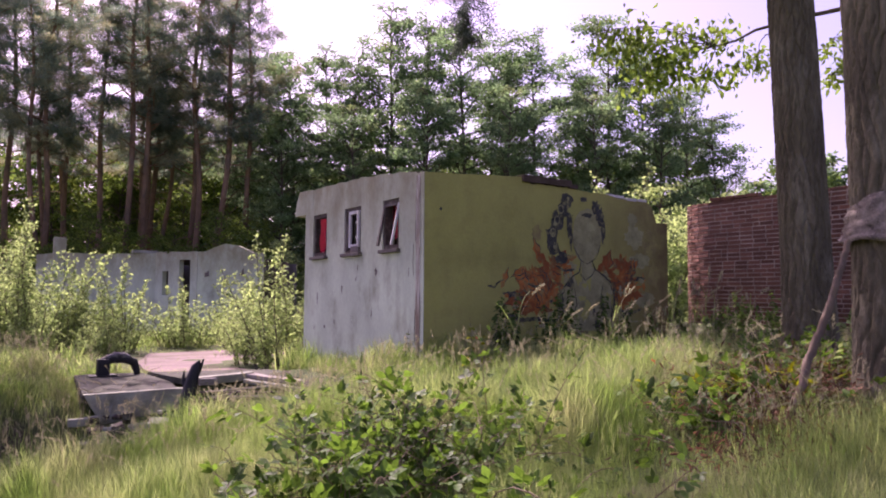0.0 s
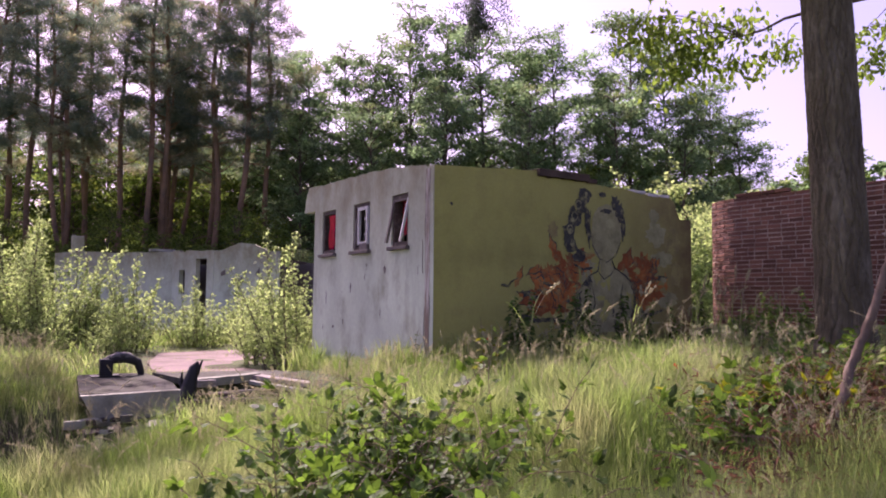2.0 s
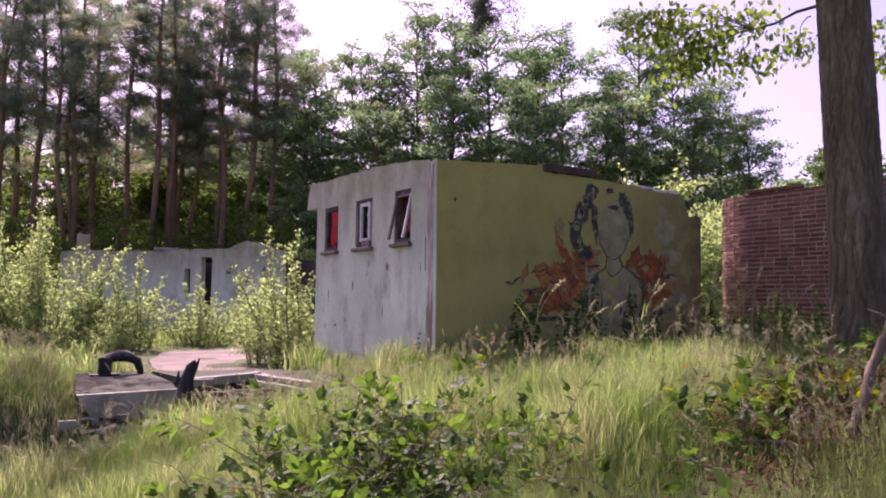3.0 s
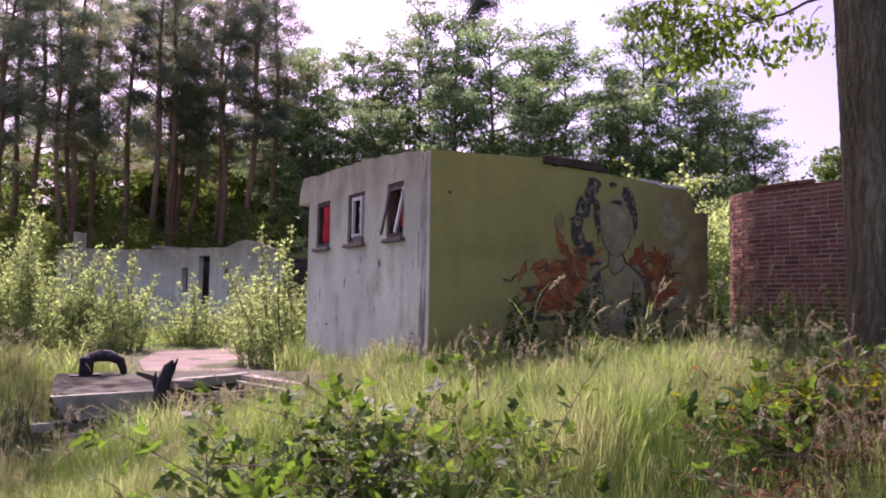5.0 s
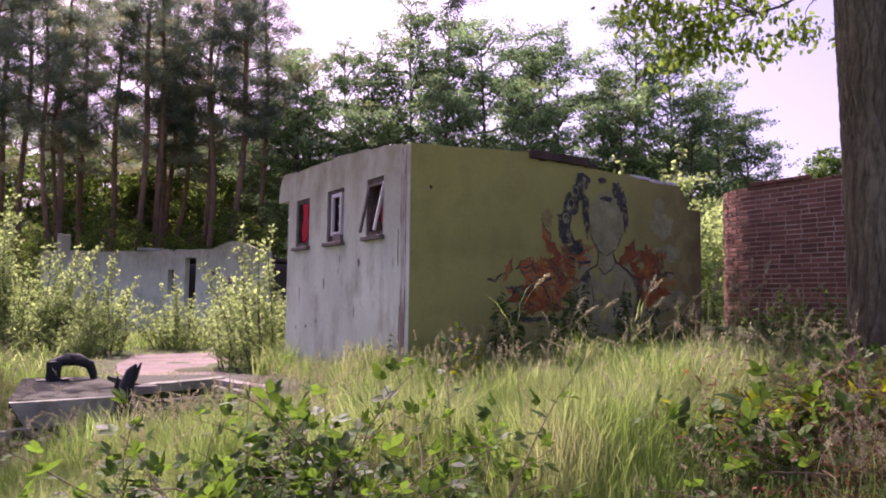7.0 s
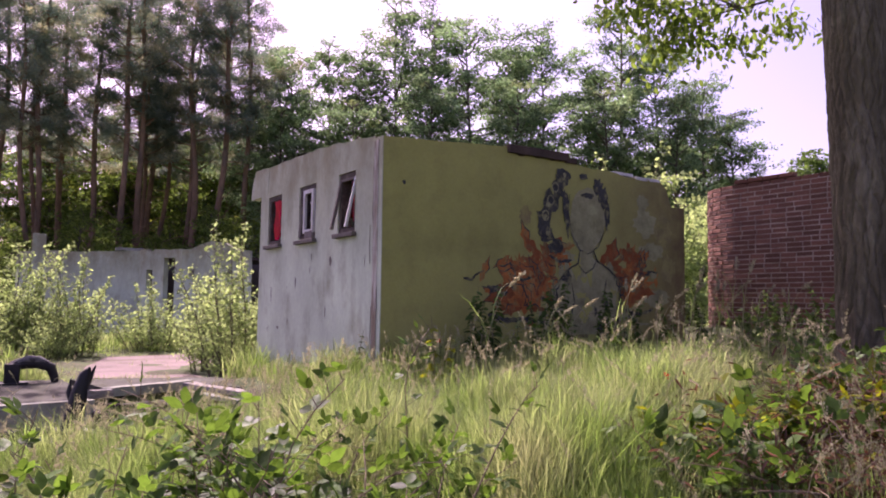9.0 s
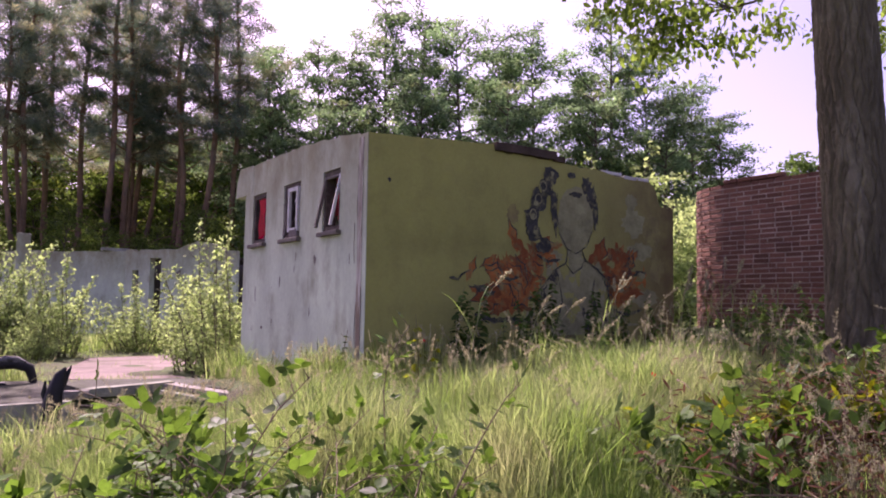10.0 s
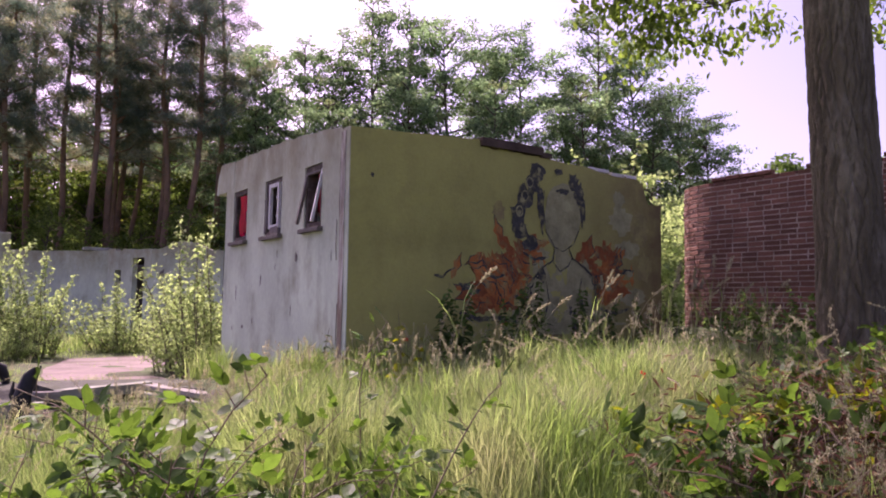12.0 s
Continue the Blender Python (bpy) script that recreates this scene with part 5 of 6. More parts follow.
def build_grass():
    rng = np.random.default_rng(21)
    sets = []
    for n, d0, d1, hs, w in ((180000, 2.2, 7.5, 0.45, 0.0021), (110000, 7.5, 13.5, 0.40, 0.0052), (60000, 13.5, 28, 0.40, 0.012)):
        x, y = open_ground(rng, n, d0, d1)
        shade = np.clip((x - 0.8) / 2.0, 0, 1) * np.clip((0.4 - y) / 1.0, 0, 1)      # thinner and shorter beneath the trees
        heap = np.exp(-(((x - 0.2) / 2.1) ** 2 + ((y + 5.6) / 0.9) ** 2) ** 2)
        bare = np.clip((x - 2.6) / 1.2, 0, 1) * np.clip((y + 4.4) / 0.8, 0, 1)
        keep = rng.random(len(x)) > np.maximum(np.maximum(shade * 0.5, heap * 0.85), bare * 0.82)
        x, y, shade = x[keep], y[keep], shade[keep]
        z = height(x, y) - 0.03
        h = hs * rng.uniform(0.45, 1.15, len(x)) * (0.65 + 0.6 * patch(x, y)) * (1 - 0.45 * shade) * (1 - 0.4 * heap[keep])
        h *= (0.62 + 0.75 * patch(2.6 * x, 2.3 * y, 1.7) ** 1.5) * (1 - 0.55 * np.clip((x - 4.2) / 1.0, 0, 1) * np.clip((y + 3.5) / 1.0, 0, 1))
        h *= 1 - 0.6 * np.exp(-(((x + 1.7) / 1.1) ** 2 + ((y - 0.9) / 1.3) ** 2) ** 2)
        h *= 1 - 0.78 * np.exp(-(((x + 4.4) / 1.7) ** 2 + ((y - 0.7) / 1.35) ** 2) ** 2)
        h *= 1 - 0.55 * np.clip((-3.9 - x) / 0.4, 0, 1) * np.exp(-((y - 1.75) / 0.6) ** 2)
        h *= 1 - 0.72 * np.exp(-(((x + 2.8) / 1.7) ** 2 + ((y - 0.9) / 1.3) ** 2)) - 0.6 * np.clip((x + 3.0) / 0.6, 0, 1) * np.clip((y - 4.4) / 0.5, 0, 1) * (y < 14) - 0.35 * np.exp(-(((x + 2.9) / 1.1) ** 2 + ((y + 4.9) / 0.7) ** 2))
        kind = rng.integers(0, 4, len(x))
        for k, bend in enumerate((0.15, 0.5, 0.8, 1.1)):
            m = kind == k
            TV, TF = blade(bend, w / 0.45)
            R = yawed(rng, m.sum(), h[m], 0.18)
            sets.append(strewn(TV, TF, R, np.stack([x[m], y[m], z[m]], 1)))
    n = 60000
    x, y = rng.uniform(-17, 9, n), rng.uniform(-19, 9, n)       # shorter grass on the rest of the clearing
    dx, dy = x + 5.544, y + 8.745
    d, a = 0.557 * dx + 0.83 * dy, 0.83 * dx - 0.557 * dy
    ok = ((d < 2.2) | (np.abs(a) > 0.66 * d + 0.5)) & ~((x > -0.1) & (y > -0.1)) & (x < 6.3) & (np.hypot(x - 0.46, y + 6.07) > 0.4) & (np.hypot(x - 3.05, y + 3.88) > 0.4)
    x, y = x[ok], y[ok]
    for k, bend in enumerate((0.4, 0.9)):
        TV, TF = blade(bend, 0.03)
        m = np.arange(len(x)) % 2 == k
        sets.append(strewn(TV, TF, yawed(rng, m.sum(), rng.uniform(0.15, 0.36, m.sum()), 0.18), np.stack([x[m], y[m], height(x[m], y[m]) - 0.03], 1)))
    g = part("grass", soup("grass", *joined(*sets), True), "grass")
    tagged(g, "tall sunlit meadow grass, green turning to straw", "grass", kind="stuff")


build_grass()


def panicle(rng, droop, full):
    """A grass stalk 1 high with a feathery seed head in its top part: quads only."""
    f = np.linspace(0, 1, 7)
    P = np.stack([droop * f ** 3 * 0.35, 0 * f, f * (1 - 0.12 * droop * f ** 3)], 1)
    V, F = tube(P, np.interp(f, [0, 1], [0.0035, 0.0012]), 3)
    n = int(70 * full)
    t = rng.uniform(0.76, 1.0, n)
    c = np.stack([np.interp(t, f, P[:, k]) for k in range(3)], 1)
    wide = 0.013 * full * np.sin((t - 0.74) / 0.27 * np.pi) + 0.004
    c[:, :2] += rng.normal(size=(n, 2)) * wide[:, None]
    d = rng.normal(size=(n, 3)) * 0.35 + (0, 0, 1)
    d /= np.linalg.norm(d, axis=1)[:, None]
    a = np.cross(d, rng.normal(size=(n, 3)))
    a /= np.linalg.norm(a, axis=1)[:, None]
    R = np.stack([d, a, np.cross(d, a)], 2) * rng.uniform(0.012, 0.024, n)[:, None, None]
    return joined((V, F), strewn(*LEAF, R, c))


def build_seed_heads():
    rng = np.random.default_rng(33)
    sets = []
    zones = [(-1.4, 0.3, 0.8, 0.3, 60, 0.42), (-2.2, 0.2, 0.6, 0.3, 60, 0.45), (0.2, -0.9, 0.8, 0.25, 50, 0.5), (-2.1, -0.6, 0.7, 0.4, 90, 0.45), (-4.4, -1.6, 0.8, 0.6, 50, 0.5), (-0.9, -1.4, 0.7, 0.5, 60, 0.45), (1.0, -2.0, 1.2, 0.6, 36, 0.6), (2.4, -2.1, 0.9, 0.6, 24, 0.65), (-0.5, -5.6, 0.7, 0.45, 80, 0.42),
             (-1.4, -3.2, 1.2, 0.9, 90, 0.55), (0.4, -4.6, 0.8, 0.5, 50, 0.6), (-5.2, 3.2, 1.0, 1.6, 260, 0.6), (-5.5, 6.5, 1.2, 2.0, 300, 0.6), (-1.0, -5.9, 0.4, 0.25, 30, 0.45), (-3.0, -2.0, 1.2, 1.0, 110, 0.6)]
    for k in range(6):
        TV, TF = panicle(rng, (0.1, 0.5, 1.1, 0.2, 0.8, 1.5)[k], (0.6, 1.0, 0.8, 1.3, 0.7, 1.0)[k])
        O, H = [], []
        for cx, cy, sx, sy, n, h in zones:
            m = n // 6 + 1
            x, y = cx + rng.normal(size=m) * sx, cy + rng.normal(size=m) * sy
            ok = ~((x > -0.1) & (x < HUT_L + 0.1) & (y > -0.12)) & (x < 6.2)
            x, y = x[ok], y[ok]
            O.append(np.stack([x, y, height(x, y) - 0.02], 1))
            H.append(h * rng.uniform(0.75, 1.25, len(x)))
        O, H = np.concatenate(O), np.concatenate(H)
        sets.append(strewn(TV, TF, yawed(rng, len(O), H, 0.14), O))
    s = part("seeding_grass", soup("seeding_grass", *joined(*sets)), "straw")
    tagged(s, "feathery pale seed heads on long grass stalks", "grass", kind="stuff")


build_seed_heads()


def build_tall_stalk(x, y, h, arch, turn, seed, full=1.0):
    """One tall arching grass stalk with long leaves and a drooping plume."""
    rng = np.random.default_rng(seed)
    t = thing("tall_grass_stalk", pose(x, y, float(height(x, y)) - 0.03, 0, 0, turn), label="tall arching grass stalk with a pale drooping plume", category="grass", group="tall stalks before the mural wall")
    f = np.linspace(0, 1, 16)
    P = np.stack([arch * f ** 2.6, 0.03 * np.sin(f * 4 + seed), h * (f - 0.28 * arch * f ** 4)], 1)
    part("stem", soup("stem", *tube(P, np.linspace(0.0042, 0.0014, 16), 5), True), "straw", t)
    n = int(90 * full)
    g = rng.uniform(0.84, 1.0, n)
    c = np.stack([np.interp(g, f, P[:, k]) for k in range(3)], 1) + rng.normal(size=(n, 3)) * (0.002 + 0.007 * np.sin((g - 0.82) / 0.19 * np.pi))[:, None]
    d = np.gradient(P, axis=0)
    d = np.stack([np.interp(g, f, d[:, k]) for k in range(3)], 1)
    d = d / np.linalg.norm(d, axis=1)[:, None] + rng.normal(size=(n, 3)) * 0.3
    d /= np.linalg.norm(d, axis=1)[:, None]
    a = np.cross(d, rng.normal(size=(n, 3)))
    a /= np.linalg.norm(a, axis=1)[:, None]
    R = np.stack([d, a, np.cross(d, a)], 2) * rng.uniform(0.016, 0.032, n)[:, None, None]
    tagged(part("plume", soup("plume", *strewn(*LEAF, R, c)), "straw", t), kind="stuff")
    for k in range(4):
        b = np.array([np.interp(0.12 + 0.13 * k, f, P[:, j]) for j in range(3)])
        TV, TF = blade(rng.uniform(0.6, 1.2), 0.018)
        part("leaf_blade", soup("leaf_blade", *strewn(TV, TF, yawed(rng, 1, [h * rng.uniform(0.25, 0.4)], 0.2), b[None]), True), "grass", t)


_r = random.Random(12)
for k in range(26):
    build_tall_stalk(*((1.7 + 0.13 * k, -1.9 + _r.uniform(-0.45, 0.5)) if k < 22 else (_r.uniform(-0.2, 1.4), -1.7)), _r.uniform(0.75, 1.25), _r.uniform(0.12, 0.42), _r.uniform(-70, 40), 60 + k, _r.uniform(0.7, 1.3))


def compound(rng, at_, way, size, leaflets):
    """Leaflets of one compound leaf: places and turns."""
    d = np.asarray(way, float)
    d = d / np.linalg.norm(d)
    up = np.array([0, 0, 1.0]) + rng.normal(size=3) * 0.35
    side = np.cross(up, d)
    side /= np.linalg.norm(side)
    O, R = [], []
    for k in range(leaflets):
        g = (0, 0.95, -0.95, 1.7, -1.7)[k] + rng.normal() * 0.12
        w = d * math.cos(g) + side * math.sin(g) + rng.normal(size=3) * 0.1
        w /= np.linalg.norm(w)
        n = np.cross(w, side if abs(g) < 0.5 else d * (-1 if g > 0 else 1))
        n /= np.linalg.norm(n) + 1e-9
        a = np.cross(n, w)
        s = size * (1.0, 0.85, 0.85, 0.6, 0.6)[k] * rng.uniform(0.85, 1.15)
        O.append(np.asarray(at_) + d * size * (0.35 if k == 0 else 0.12))
        R.append(np.stack([w, a, n], 1) * s)
    return O, R


LF = np.array([(0, 0, 0), (0.22, 0.24, 0.03), (0.5, 0.33, 0.04), (0.8, 0.2, 0.01), (1.06, 0, -0.08), (0.8, -0.2, 0.01), (0.5, -0.33, 0.04), (0.22, -0.24, 0.03), (0.28, 0, -0.03), (0.6, 0, -0.03), (0.85, 0, -0.05)])
LFF = np.array([(0, 8, 1), (1, 8, 2), (8, 9, 2), (9, 3, 2), (9, 10, 3), (10, 4, 3), (0, 7, 8), (7, 6, 8), (8, 6, 9), (9, 6, 5), (9, 5, 10), (10, 5, 4)])


def build_bramble(x, y, seed, canes, length, leaf, label, spread=0.35, material="bramble", up=0.9):
    rng = np.random.default_rng(seed)
    z = float(height(x, y)) - 0.03
    b = thing("bramble_bush", pose(x, y, z), label=label, category="bush", group="brambles in the grass")
    tubes, stems, O, R = [], [], [], []
    for i in range(canes):
        a = rng.uniform(0, 6.28)
        st = np.array([rng.normal() * spread, rng.normal() * spread, 0])
        st[2] = float(height(x + st[0], y + st[1])) - z - 0.03
        ln = length * rng.uniform(0.6, 1.2)
        q = curve_points(rng, st, (math.cos(a) * 0.6, math.sin(a) * 0.6, up + rng.random() * 0.6), ln, 9, 0.13, 0.14)
        stems.append(tube(q, np.linspace(0.0055, 0.0018, 9), 5))
        f = np.linspace(0, 1, 9)
        m = int(ln * 17)
        for k in range(m):
            w = 0.15 + 0.85 * (k + rng.random()) / m
            c = np.array([np.interp(w, f, q[:, j]) for j in range(3)])
            t = q[min(8, int(w * 8) + 1)] - q[max(0, int(w * 8) - 1)]
            t = t / (np.linalg.norm(t) + 1e-9)
            d = np.cross(t, rng.normal(size=3))
            d = d / (np.linalg.norm(d) + 1e-9) + t * 0.4 + (0, 0, 0.15)
            e = c + d * 0.05
            tubes.append(tube(np.array([c, (c + e) / 2, e]), [0.002, 0.0016, 0.0012], 5))
            oo, rr = compound(rng, e, d, leaf * rng.uniform(0.6, 1.2), 3 if rng.random() < 0.6 else 5)
            O += oo
            R += rr
    part_each("cane", stems, "cane", b)
    tagged(part("stalkwork", soup("stalkwork", *joined(*tubes), True), "cane", b), kind="stuff")
    part("foliage", soup("foliage", *strewn(LF, LFF, np.array(R), np.array(O)), True), material, b, "toothed green bramble leaves")
    return b


BR = "sprawling green bramble bush with arching canes in grass"
build_bramble(-2.98, -4.72, 1, 56, 0.9, 0.062, BR, 0.34)
build_bramble(-3.4, -4.9, 2, 42, 0.98, 0.070, BR, 0.34)
build_bramble(-3.2, -4.05, 9, 22, 0.7, 0.066, BR, 0.36)
build_bramble(-3.75, -4.6, 10, 16, 0.6, 0.07, BR, 0.3)
build_bramble(-2.2, -4.25, 3, 14, 0.62, 0.056, BR, 0.28)
build_bramble(-3.7, -5.6, 7, 11, 0.58, 0.074, "low bramble shoots with broad leaves in grass", 0.34)
build_bramble(-0.95, -5.15, 4, 34, 0.5, 0.085, "low dark broad-leaved bramble clump in the grass", 0.24)
build_bramble(0.9, -5.0, 5, 22, 0.5, 0.075, "bramble and litter under the tree", 0.4)
build_bramble(2.0, -4.75, 6, 16, 0.55, 0.08, "leafy bramble at the foot of a tree", 0.4)
build_bramble(4.9, -1.6, 31, 26, 0.6, 0.07, "low dark ivy-like bramble along the brick wall's foot", 0.6, "under")
build_bramble(5.6, -2.6, 32, 22, 0.55, 0.07, "low dark ivy-like bramble along the brick wall's foot", 0.5, "under")
build_bramble(4.0, -2.6, 33, 20, 0.45, 0.07, "low dark ivy-like bramble along the brick wall's foot", 0.5, "under")


def make_fern(seed, label, material, fronds=9, size=0.55):
    """A fern: arching fronds, each a rib with pairs of narrowing leaflets."""
    rng = np.random.default_rng(seed)
    t = thing("fern", label=label, category="fern", group="ferns under the trees")
    for i in range(fronds):
        a = i * 2.4 + rng.normal() * 0.3
        q = curve_points(rng, (0, 0, 0), (math.cos(a) * 0.55, math.sin(a) * 0.55, 0.9), size * rng.uniform(0.7, 1.15), 9, 0.05, 0.16)
        f = np.linspace(0, 1, 9)
        O, R = [], []
        for w in np.linspace(0.16, 0.99, 26):
            c = np.array([np.interp(w, f, q[:, j]) for j in range(3)])
            d = q[min(8, int(w * 8) + 1)] - q[max(0, int(w * 8) - 1)]
            d /= np.linalg.norm(d)
            sd = np.cross((0, 0, 1), d)
            sd /= np.linalg.norm(sd) + 1e-9
            for g in (-1, 1):
                e = sd * g + d * 0.35 + rng.normal(size=3) * 0.08 - (0, 0, 0.12)
                e /= np.linalg.norm(e)
                up = np.cross(e, d)
                up /= np.linalg.norm(up) + 1e-9
                R.append(np.stack([e, np.cross(up, e), up], 1) * (0.025 + size * 0.24 * math.sin(math.pi * (0.12 + 0.88 * w) ** 0.75)) * rng.uniform(0.8, 1.1))
                O.append(c)
        fr = part("frond", soup("frond", *strewn(LF * (1, 0.42, 1), LFF, np.array(R), np.array(O))), material, t)
        part("rib", soup("rib", *tube(q, np.linspace(0.004, 0.001, 9), 4)), "cane", fr)
    return t


def build_brown_heap(x, y, seed, n, label, material="leafbrown", s=(0.5, 0.35, 0.16)):
    rng = np.random.default_rng(seed)
    z = float(height(x, y))
    h = thing("dry_brushwood", pose(x, y, z), label=label, category="brushwood", group="brush under the trees")
    tubes = []
    for i in range(12):
        st = rng.normal(size=3) * s
        st[2] = abs(st[2])
        a = rng.uniform(0, 6.28)
        tubes.append(tube(curve_points(rng, st, (math.cos(a), math.sin(a), 0.25), rng.uniform(0.2, 0.5), 6, 0.16), np.linspace(0.005, 0.0015, 6), 5))
    part_each("twig", tubes, "cane", h)
    O = rng.normal(size=(n, 3)) * s
    O[:, 2] = np.abs(O[:, 2]) + 0.01
    part("dry_leaves", soup("dry_leaves", *strewn(LF * (1.5, 0.45, 2.5), LFF, turns(rng, n, rng.uniform(0.018, 0.05, n), 0.2), O)), material, h, "withered brown and rust leaves")


build_brown_heap(-0.1, -5.4, 1, 1300, "heap of dry brown brushwood and withered leaves")
build_brown_heap(0.65, -5.3, 2, 1200, "heap of dry brown brushwood and withered leaves")
build_brown_heap(-0.5, -5.85, 3, 1000, "scattered rust-brown dead leaves and twigs", s=(0.4, 0.25, 0.09))
build_brown_heap(-1.25, -5.95, 4, 600, "scattered rust-brown dead leaves and twigs", s=(0.35, 0.22, 0.08))
build_bramble(0.1, -5.55, 14, 22, 0.5, 0.066, "green bramble shoots growing through dry brushwood", 0.45)
build_bramble(-0.35, -5.2, 15, 14, 0.45, 0.07, "fresh yellow-green bramble shoots catching the sun", 0.35, "yellowleaf")
build_bramble(0.75, -5.55, 16, 12, 0.45, 0.066, "fresh yellow-green bramble shoots catching the sun", 0.35, "yellowleaf")


def make_herb(h, seed, label, material, leaf, pairs, heads=True):
    """An upright herb: a stem, leaves in pairs and a seed spike."""
    rng = np.random.default_rng(seed)
    t = thing("wild_herb", label=label, category="plant", group="herbs before the mural wall")
    q = curve_points(rng, (0, 0, 0), (rng.normal() * 0.1, rng.normal() * 0.1, 1), h, 9, 0.04)
    part("stem", soup("stem", *tube(q, np.linspace(0.006, 0.002, 9), 5), True), "cane", t)
    f = np.linspace(0, 1, 9)
    O, R = [], []
    for k in range(pairs):
        w = 0.15 + 0.82 * k / pairs
        c = np.array([np.interp(w, f, q[:, j]) for j in range(3)])
        for s in range(3):
            a = k * 1.57 + s * 2.09 + rng.normal() * 0.3
            d = np.array([math.cos(a), math.sin(a), -0.75 + 0.8 * rng.random()])
            d /= np.linalg.norm(d)
            sd = np.cross((rng.normal() * 0.6, rng.normal() * 0.6, 1), d)
            sd /= np.linalg.norm(sd)
            R.append(np.stack([d, sd, np.cross(d, sd)], 1) * leaf * (1.15 - 0.8 * w) * rng.uniform(0.8, 1.2))
            O.append(c)
    part("leaves", soup("leaves", *strewn(LF, LFF, np.array(R), np.array(O)), True), material, t)
    if heads:
        n = 110
        w = rng.uniform(0.62, 1.0, n)
        c = np.stack([np.interp(w, f, q[:, j]) for j in range(3)], 1) + rng.normal(size=(n, 3)) * 0.010
        part("seed_spike", soup("seed_spike", *strewn(*LEAF, turns(rng, n, rng.uniform(0.010, 0.022, n)), c)), "sapling", t)
    return t


def put_herbs(master, spots):
    for k, (x, y, turn, s) in enumerate(spots):
        m = pose(x, y, float(height(x, y)) - 0.03, 0, 0, turn)
        ob = master if k == 0 else copy_thing(master, m)
        ob.matrix_basis = m @ Matrix.Diagonal((s, s, s, 1))


put_herbs(make_herb(0.64, 1, "tall seeding dock plant with pale spike in grass", "bramble", 0.12, 9), [(0.75, -1.5, 0, 0.95), (0.95, -1.65, 90, 1.05), (1.35, -1.4, 40, 0.85), (1.75, -1.3, 150, 1.05), (0.3, -1.45, 200, 0.7), (2.3, -1.5, 260, 0.95), (1.55, -2.1, 310, 0.8), (2.9, -1.7, 20, 0.9), (3.6, -1.6, 80, 0.85)])
put_herbs(make_herb(1.15, 2, "dark green nettle stand against the painted wall", "under", 0.17, 17, False), [(0.95, -0.35, 0, 0.85), (1.15, -0.5, 70, 0.9), (1.0, -0.6, 130, 0.75), (1.9, -0.5, 30, 0.85), (2.2, -0.6, 110, 0.9), (2.05, -0.75, 200, 0.8), (1.7, -0.7, 270, 0.7), (3.0, -0.6, 300, 0.8), (3.3, -0.7, 10, 0.7), (4.0, -0.7, 190, 0.65), (4.6, -0.8, 240, 0.6), (2.6, -0.8, 77, 0.8),
                                                                                                                         (5.0, -1.2, 15, 0.5), (5.5, -1.3, 95, 0.6), (5.9, -1.0, 160, 0.65), (5.6, -1.9, 215, 0.65), (6.0, -2.2, 290, 0.7), (4.4, -2.8, 325, 0.5), (3.9, -3.3, 45, 0.5)])
put_herbs(make_herb(0.62, 3, "small dark weed against the white wall", "under", 0.085, 8, False), [(-0.16, 0.42, 0, 1.0), (-0.22, 0.2, 90, 0.6), (-0.25, 0.75, 200, 0.7), (-0.2, 1.5, 250, 0.5), (-0.25, 2.4, 20, 0.6), (-0.3, 3.3, 60, 0.7)])
put_herbs(make_herb(0.72, 4, "fresh yellow-green seedling lit by the sun", "yellowleaf", 0.13, 5, False), [(-0.06, -1.25, 0, 1.0), (0.1, -1.3, 100, 0.8)])
put_herbs(make_herb(0.5, 5, "leafy green weed in shade by the tree", "sapling", 0.14, 6, False), [(2.3, -3.2, 0, 0.9), (1.9, -3.9, 80, 0.8), (3.6, -3.3, 170, 0.9), (2.7, -4.5, 260, 1.0), (1.6, -4.4, 20, 0.9), (1.2, -5.2, 120, 1.0), (0.2, -4.9, 200, 0.8), (0.75, -4.3, 290, 0.8)])


put_herbs(make_fern(1, "sunlit green bracken with browning tips under the trees", "frond"), [(0.35, -4.95, 0, 1.0), (-0.2, -5.05, 100, 0.85), (1.15, -4.6, 200, 1.0), (0.85, -5.6, 50, 0.8), (1.7, -4.2, 300, 0.9)])
put_herbs(make_fern(2, "withered rust-brown bracken in the brushwood", "leafbrown", 8, 0.5), [(-0.05, -5.6, 0, 0.9), (0.5, -5.7, 120, 0.9), (-0.75, -5.75, 240, 0.7), (0.95, -5.25, 60, 0.9)])


def build_flower(x, y, z, seed, label):
    rng = np.random.default_rng(seed)
    g = float(height(x, y))
    t = thing("wild_flower", pose(x, y, g - 0.02), label=label, category="flower", group="red flowers in the grass")
    part("stem", soup("stem", *tube([(0, 0, 0), (0.01, 0, (z - g) / 2), (0, 0, z - g)], [0.003, 0.0025, 0.002], 4)), "bramble", t)
    n = 9
    O = np.tile((0, 0, z - g), (n, 1)) + rng.normal(size=(n, 3)) * 0.008
    part("petals", soup("petals", *strewn(LF, LFF, turns(rng, n, 0.02), O)), "flower", t)


build_flower(-0.03, -1.3, 0.5, 1, "small red blossom among yellow-green leaves")
build_flower(-0.15, -4.2, 0.42, 2, "small orange-red flower standing in the grass")


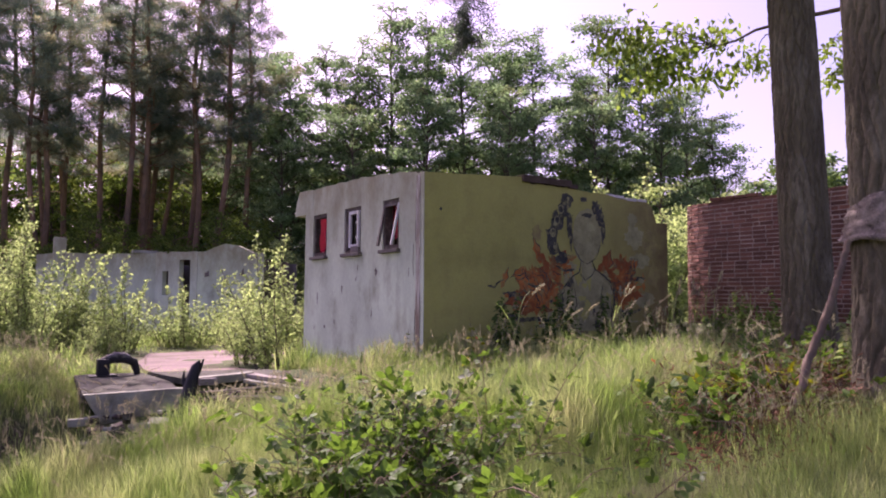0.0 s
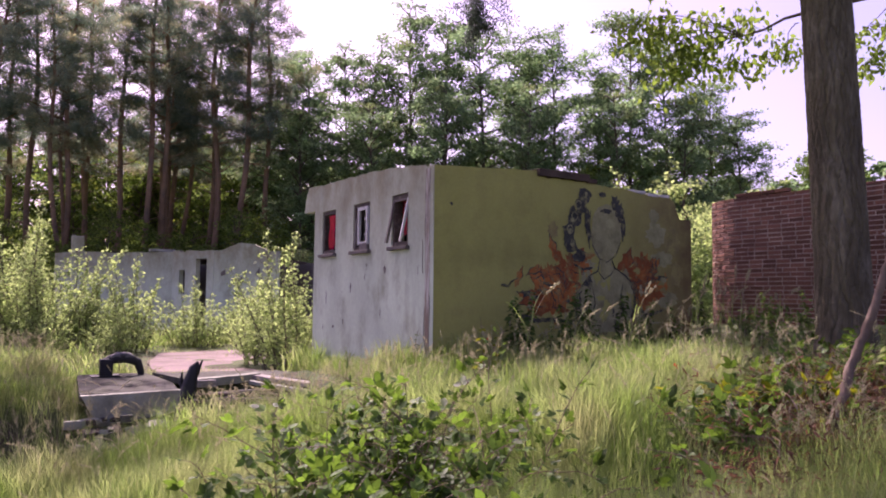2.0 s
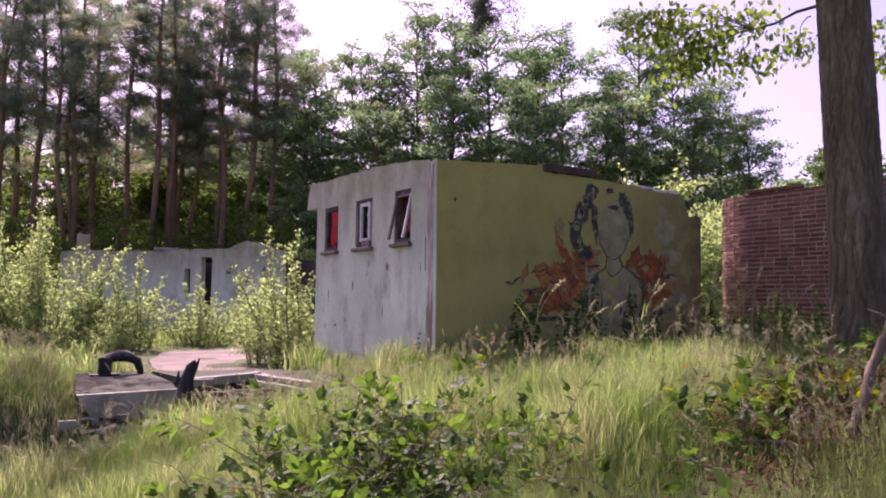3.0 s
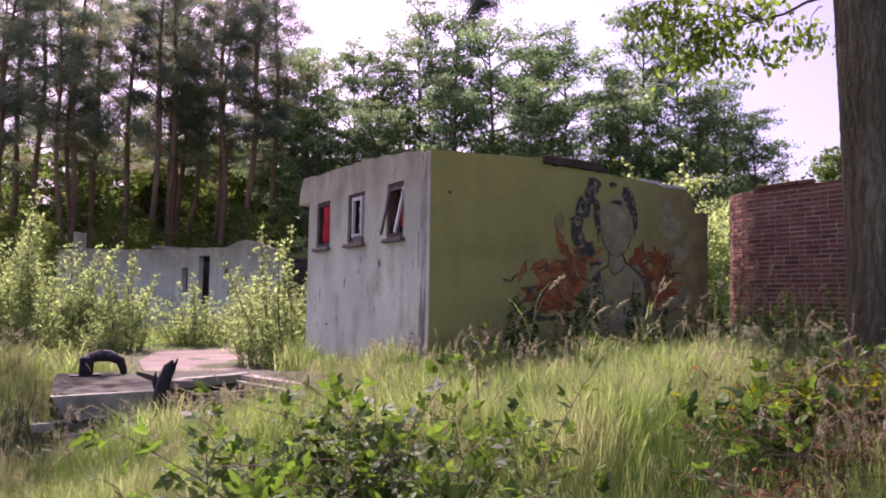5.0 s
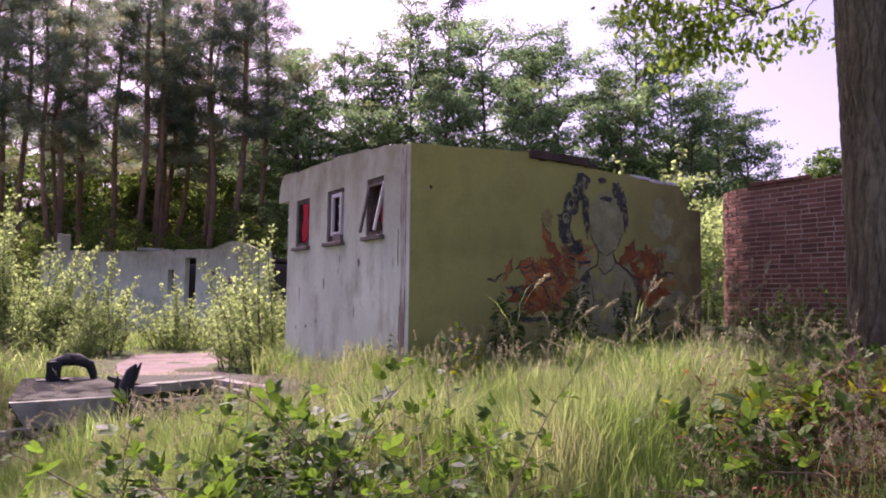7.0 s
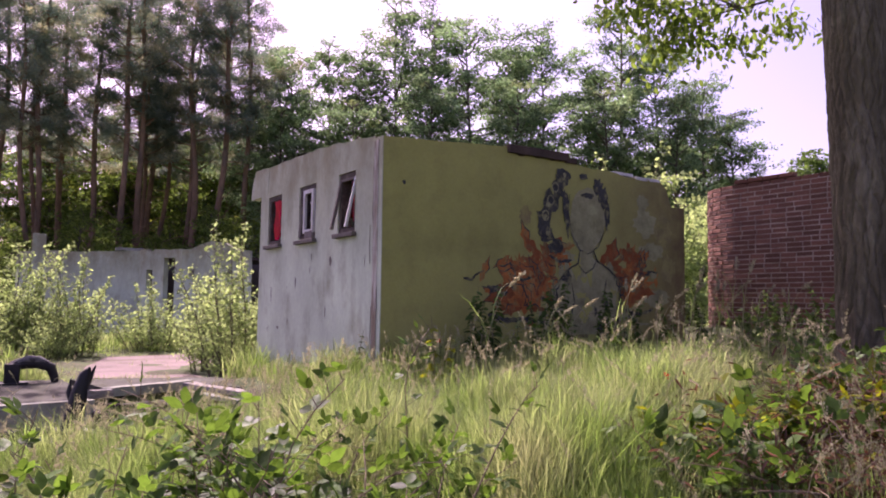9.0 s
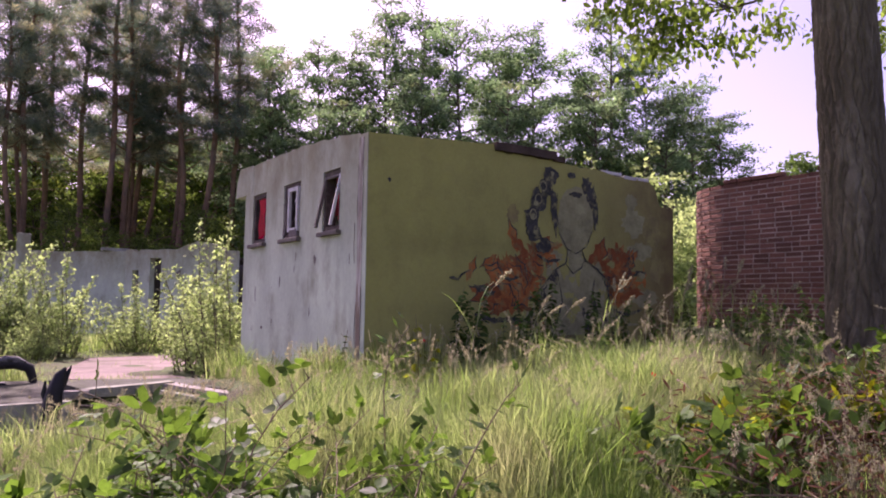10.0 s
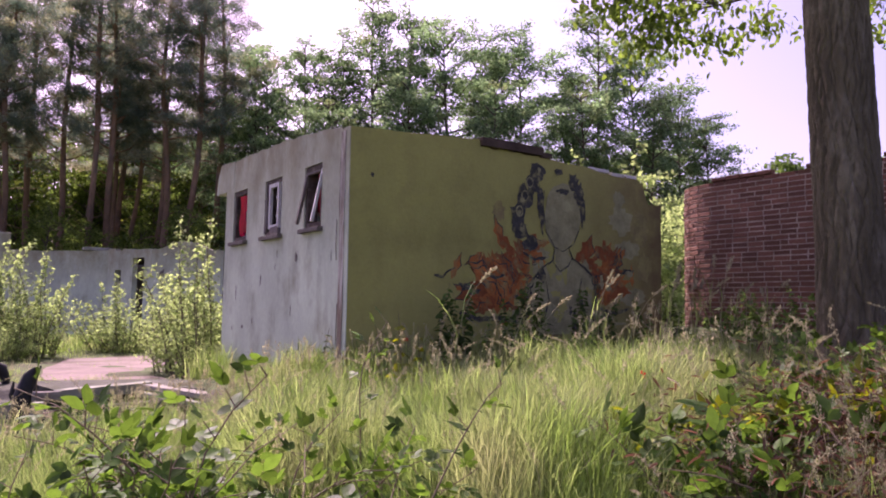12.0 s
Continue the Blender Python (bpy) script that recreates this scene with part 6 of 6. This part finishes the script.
# brick wall: straight run on the plane x = 6.5 with a rounded end
def build_brick_wall():
    w = thing("brick_wall", label="freestanding red brick wall with rounded end and crumbling top", category="wall", kind="structure")
    BL, BH, J, PITCH, R, Y0 = 0.262, 0.062, 0.015, 0.077, 1.1, 0.0
    arc = R * math.pi / 2

    def spot(s):
        """Place and turn of the face at s metres along the wall: negative on the straight run, positive round the end."""
        if s <= 0:
            return 6.5, Y0 + s, 90.0
        a = min(s, arc) / R
        x, y = 6.5 + R - R * math.cos(a), Y0 + R * math.sin(a)
        if s > arc:
            x += s - arc
        return x, y, 90.0 - math.degrees(a)

    core = bmesh.new()
    ring = [spot(s) for s in [-5.5] + [arc * k / 24 for k in range(25)] + [arc + 0.6]]
    outer = [(x + 0.006 * math.sin(radians(a)), y - 0.006 * math.cos(radians(a))) for x, y, a in ring]
    inner = [(x + 0.235 * math.sin(radians(a)), y - 0.235 * math.cos(radians(a))) for x, y, a in ring]
    lo, hi = -0.3, 2.80
    A = [[core.verts.new((*p, z)) for p in outer] for z in (lo, hi)]
    B = [[core.verts.new((*p, z)) for p in inner] for z in (lo, hi)]
    for k in range(len(ring) - 1):
        core.faces.new((A[0][k], A[1][k], A[1][k + 1], A[0][k + 1]))
        core.faces.new((B[0][k], B[0][k + 1], B[1][k + 1], B[1][k]))
        core.faces.new((A[1][k], B[1][k], B[1][k + 1], A[1][k + 1]))
    for k in (0, -1):
        core.faces.new((A[0][k], B[0][k], B[1][k], A[1][k]))
    bmesh.ops.recalc_face_normals(core, faces=core.faces)
    part("core", core, "mortar", w, "grey mortar joints")

    def brick_mesh(ln, seed, deep=0.11):
        r = random.Random(seed)
        bm = bmesh.new()
        b = 0.006
        for z0, z1 in ((0, BH),):
            f = [(-ln / 2 + b, 0, z0 + b), (ln / 2 - b, 0, z0 + b), (ln / 2 - b, 0, z1 - b), (-ln / 2 + b, 0, z1 - b)]
            m = [(-ln / 2, b, z0), (ln / 2, b, z0), (ln / 2, b, z1), (-ln / 2, b, z1)]
            d = [(-ln / 2, deep, z0), (ln / 2, deep, z0), (ln / 2, deep, z1), (-ln / 2, deep, z1)]
            rings = [[bm.verts.new(Vector(p) + Vector((r.uniform(-1, 1), r.uniform(-1, 1), r.uniform(-1, 1))) * 0.002) for p in q] for q in (f, m, d)]
            bm.faces.new(rings[0])
            bm.faces.new(rings[2][::-1])
            for P, Q in zip(rings, rings[1:]):
                for k in range(4):
                    bm.faces.new((P[k], Q[k], Q[(k + 1) % 4], P[(k + 1) % 4]))
        bmesh.ops.recalc_face_normals(bm, faces=bm.faces)
        me = bpy.data.meshes.new("brick")
        bm.to_mesh(me)
        bm.free()
        me.materials.append(M["brick"])
        return me

    kinds = {"full": [brick_mesh(BL - J, k) for k in range(4)], "half": [brick_mesh(BL / 2 - J, 10 + k) for k in range(3)]}
    raw = {}
    for key, list_ in kinds.items():
        for k, me in enumerate(list_):
            raw[key, k] = (np.array([v.co[:] for v in me.vertices]), [tuple(p.vertices) for p in me.polygons])
    r = random.Random(9)
    joinV, joinF, count, o = [], [], 0, 0
    for c in range(42):
        z = -0.3 + c * PITCH
        s = arc + 0.4 - (0.0 if c % 2 else BL / 2) + r.uniform(-0.02, 0.02)
        run = 0
        while s > -5.4:
            half = r.random() < 0.13
            ln = BL / 2 if half else BL
            x, y, a = spot(s - ln / 2)
            limit = float(np.interp(y, [-5, -2.3, -1.45, -1.4, -1.0, -0.96, -0.5, -0.45, 0.5, 0.9], [2.9, 2.9, 2.93, 2.86, 2.88, 2.95, 2.95, 2.9, 2.88, 2.84]))
            s -= ln
            if z + BH > limit + 0.03 or (z + BH > limit - 0.06 and r.random() < 0.12):
                continue
            kind = "half" if half else "full"
            k = r.randrange(len(kinds[kind]))
            out = r.uniform(-0.003, 0.003)
            m = pose(x, y, z, 0, 0, a + 180 + r.uniform(-0.4, 0.4)) @ pose(0, out, r.uniform(-0.002, 0.002), 0, r.uniform(-0.5, 0.5), 0)
            if -1.7 < y < 0.75 and z > 0.72 and count < 300:
                b = new("brick", kinds[kind][k])
                b.parent = w
                b.matrix_basis = m
                count += 1
            else:
                V, Fs = raw[kind, k]
                M4 = np.array(m)
                joinV.append(V @ M4[:3, :3].T + M4[:3, 3])
                joinF += [tuple(i + o for i in f) for f in Fs]
                o += len(V)
    me = bpy.data.meshes.new("brickwork")
    me.from_pydata(np.concatenate(joinV).tolist(), [], joinF)
    b = part("brickwork", me, "brick", w)
    tagged(b, kind="stuff")


build_brick_wall()
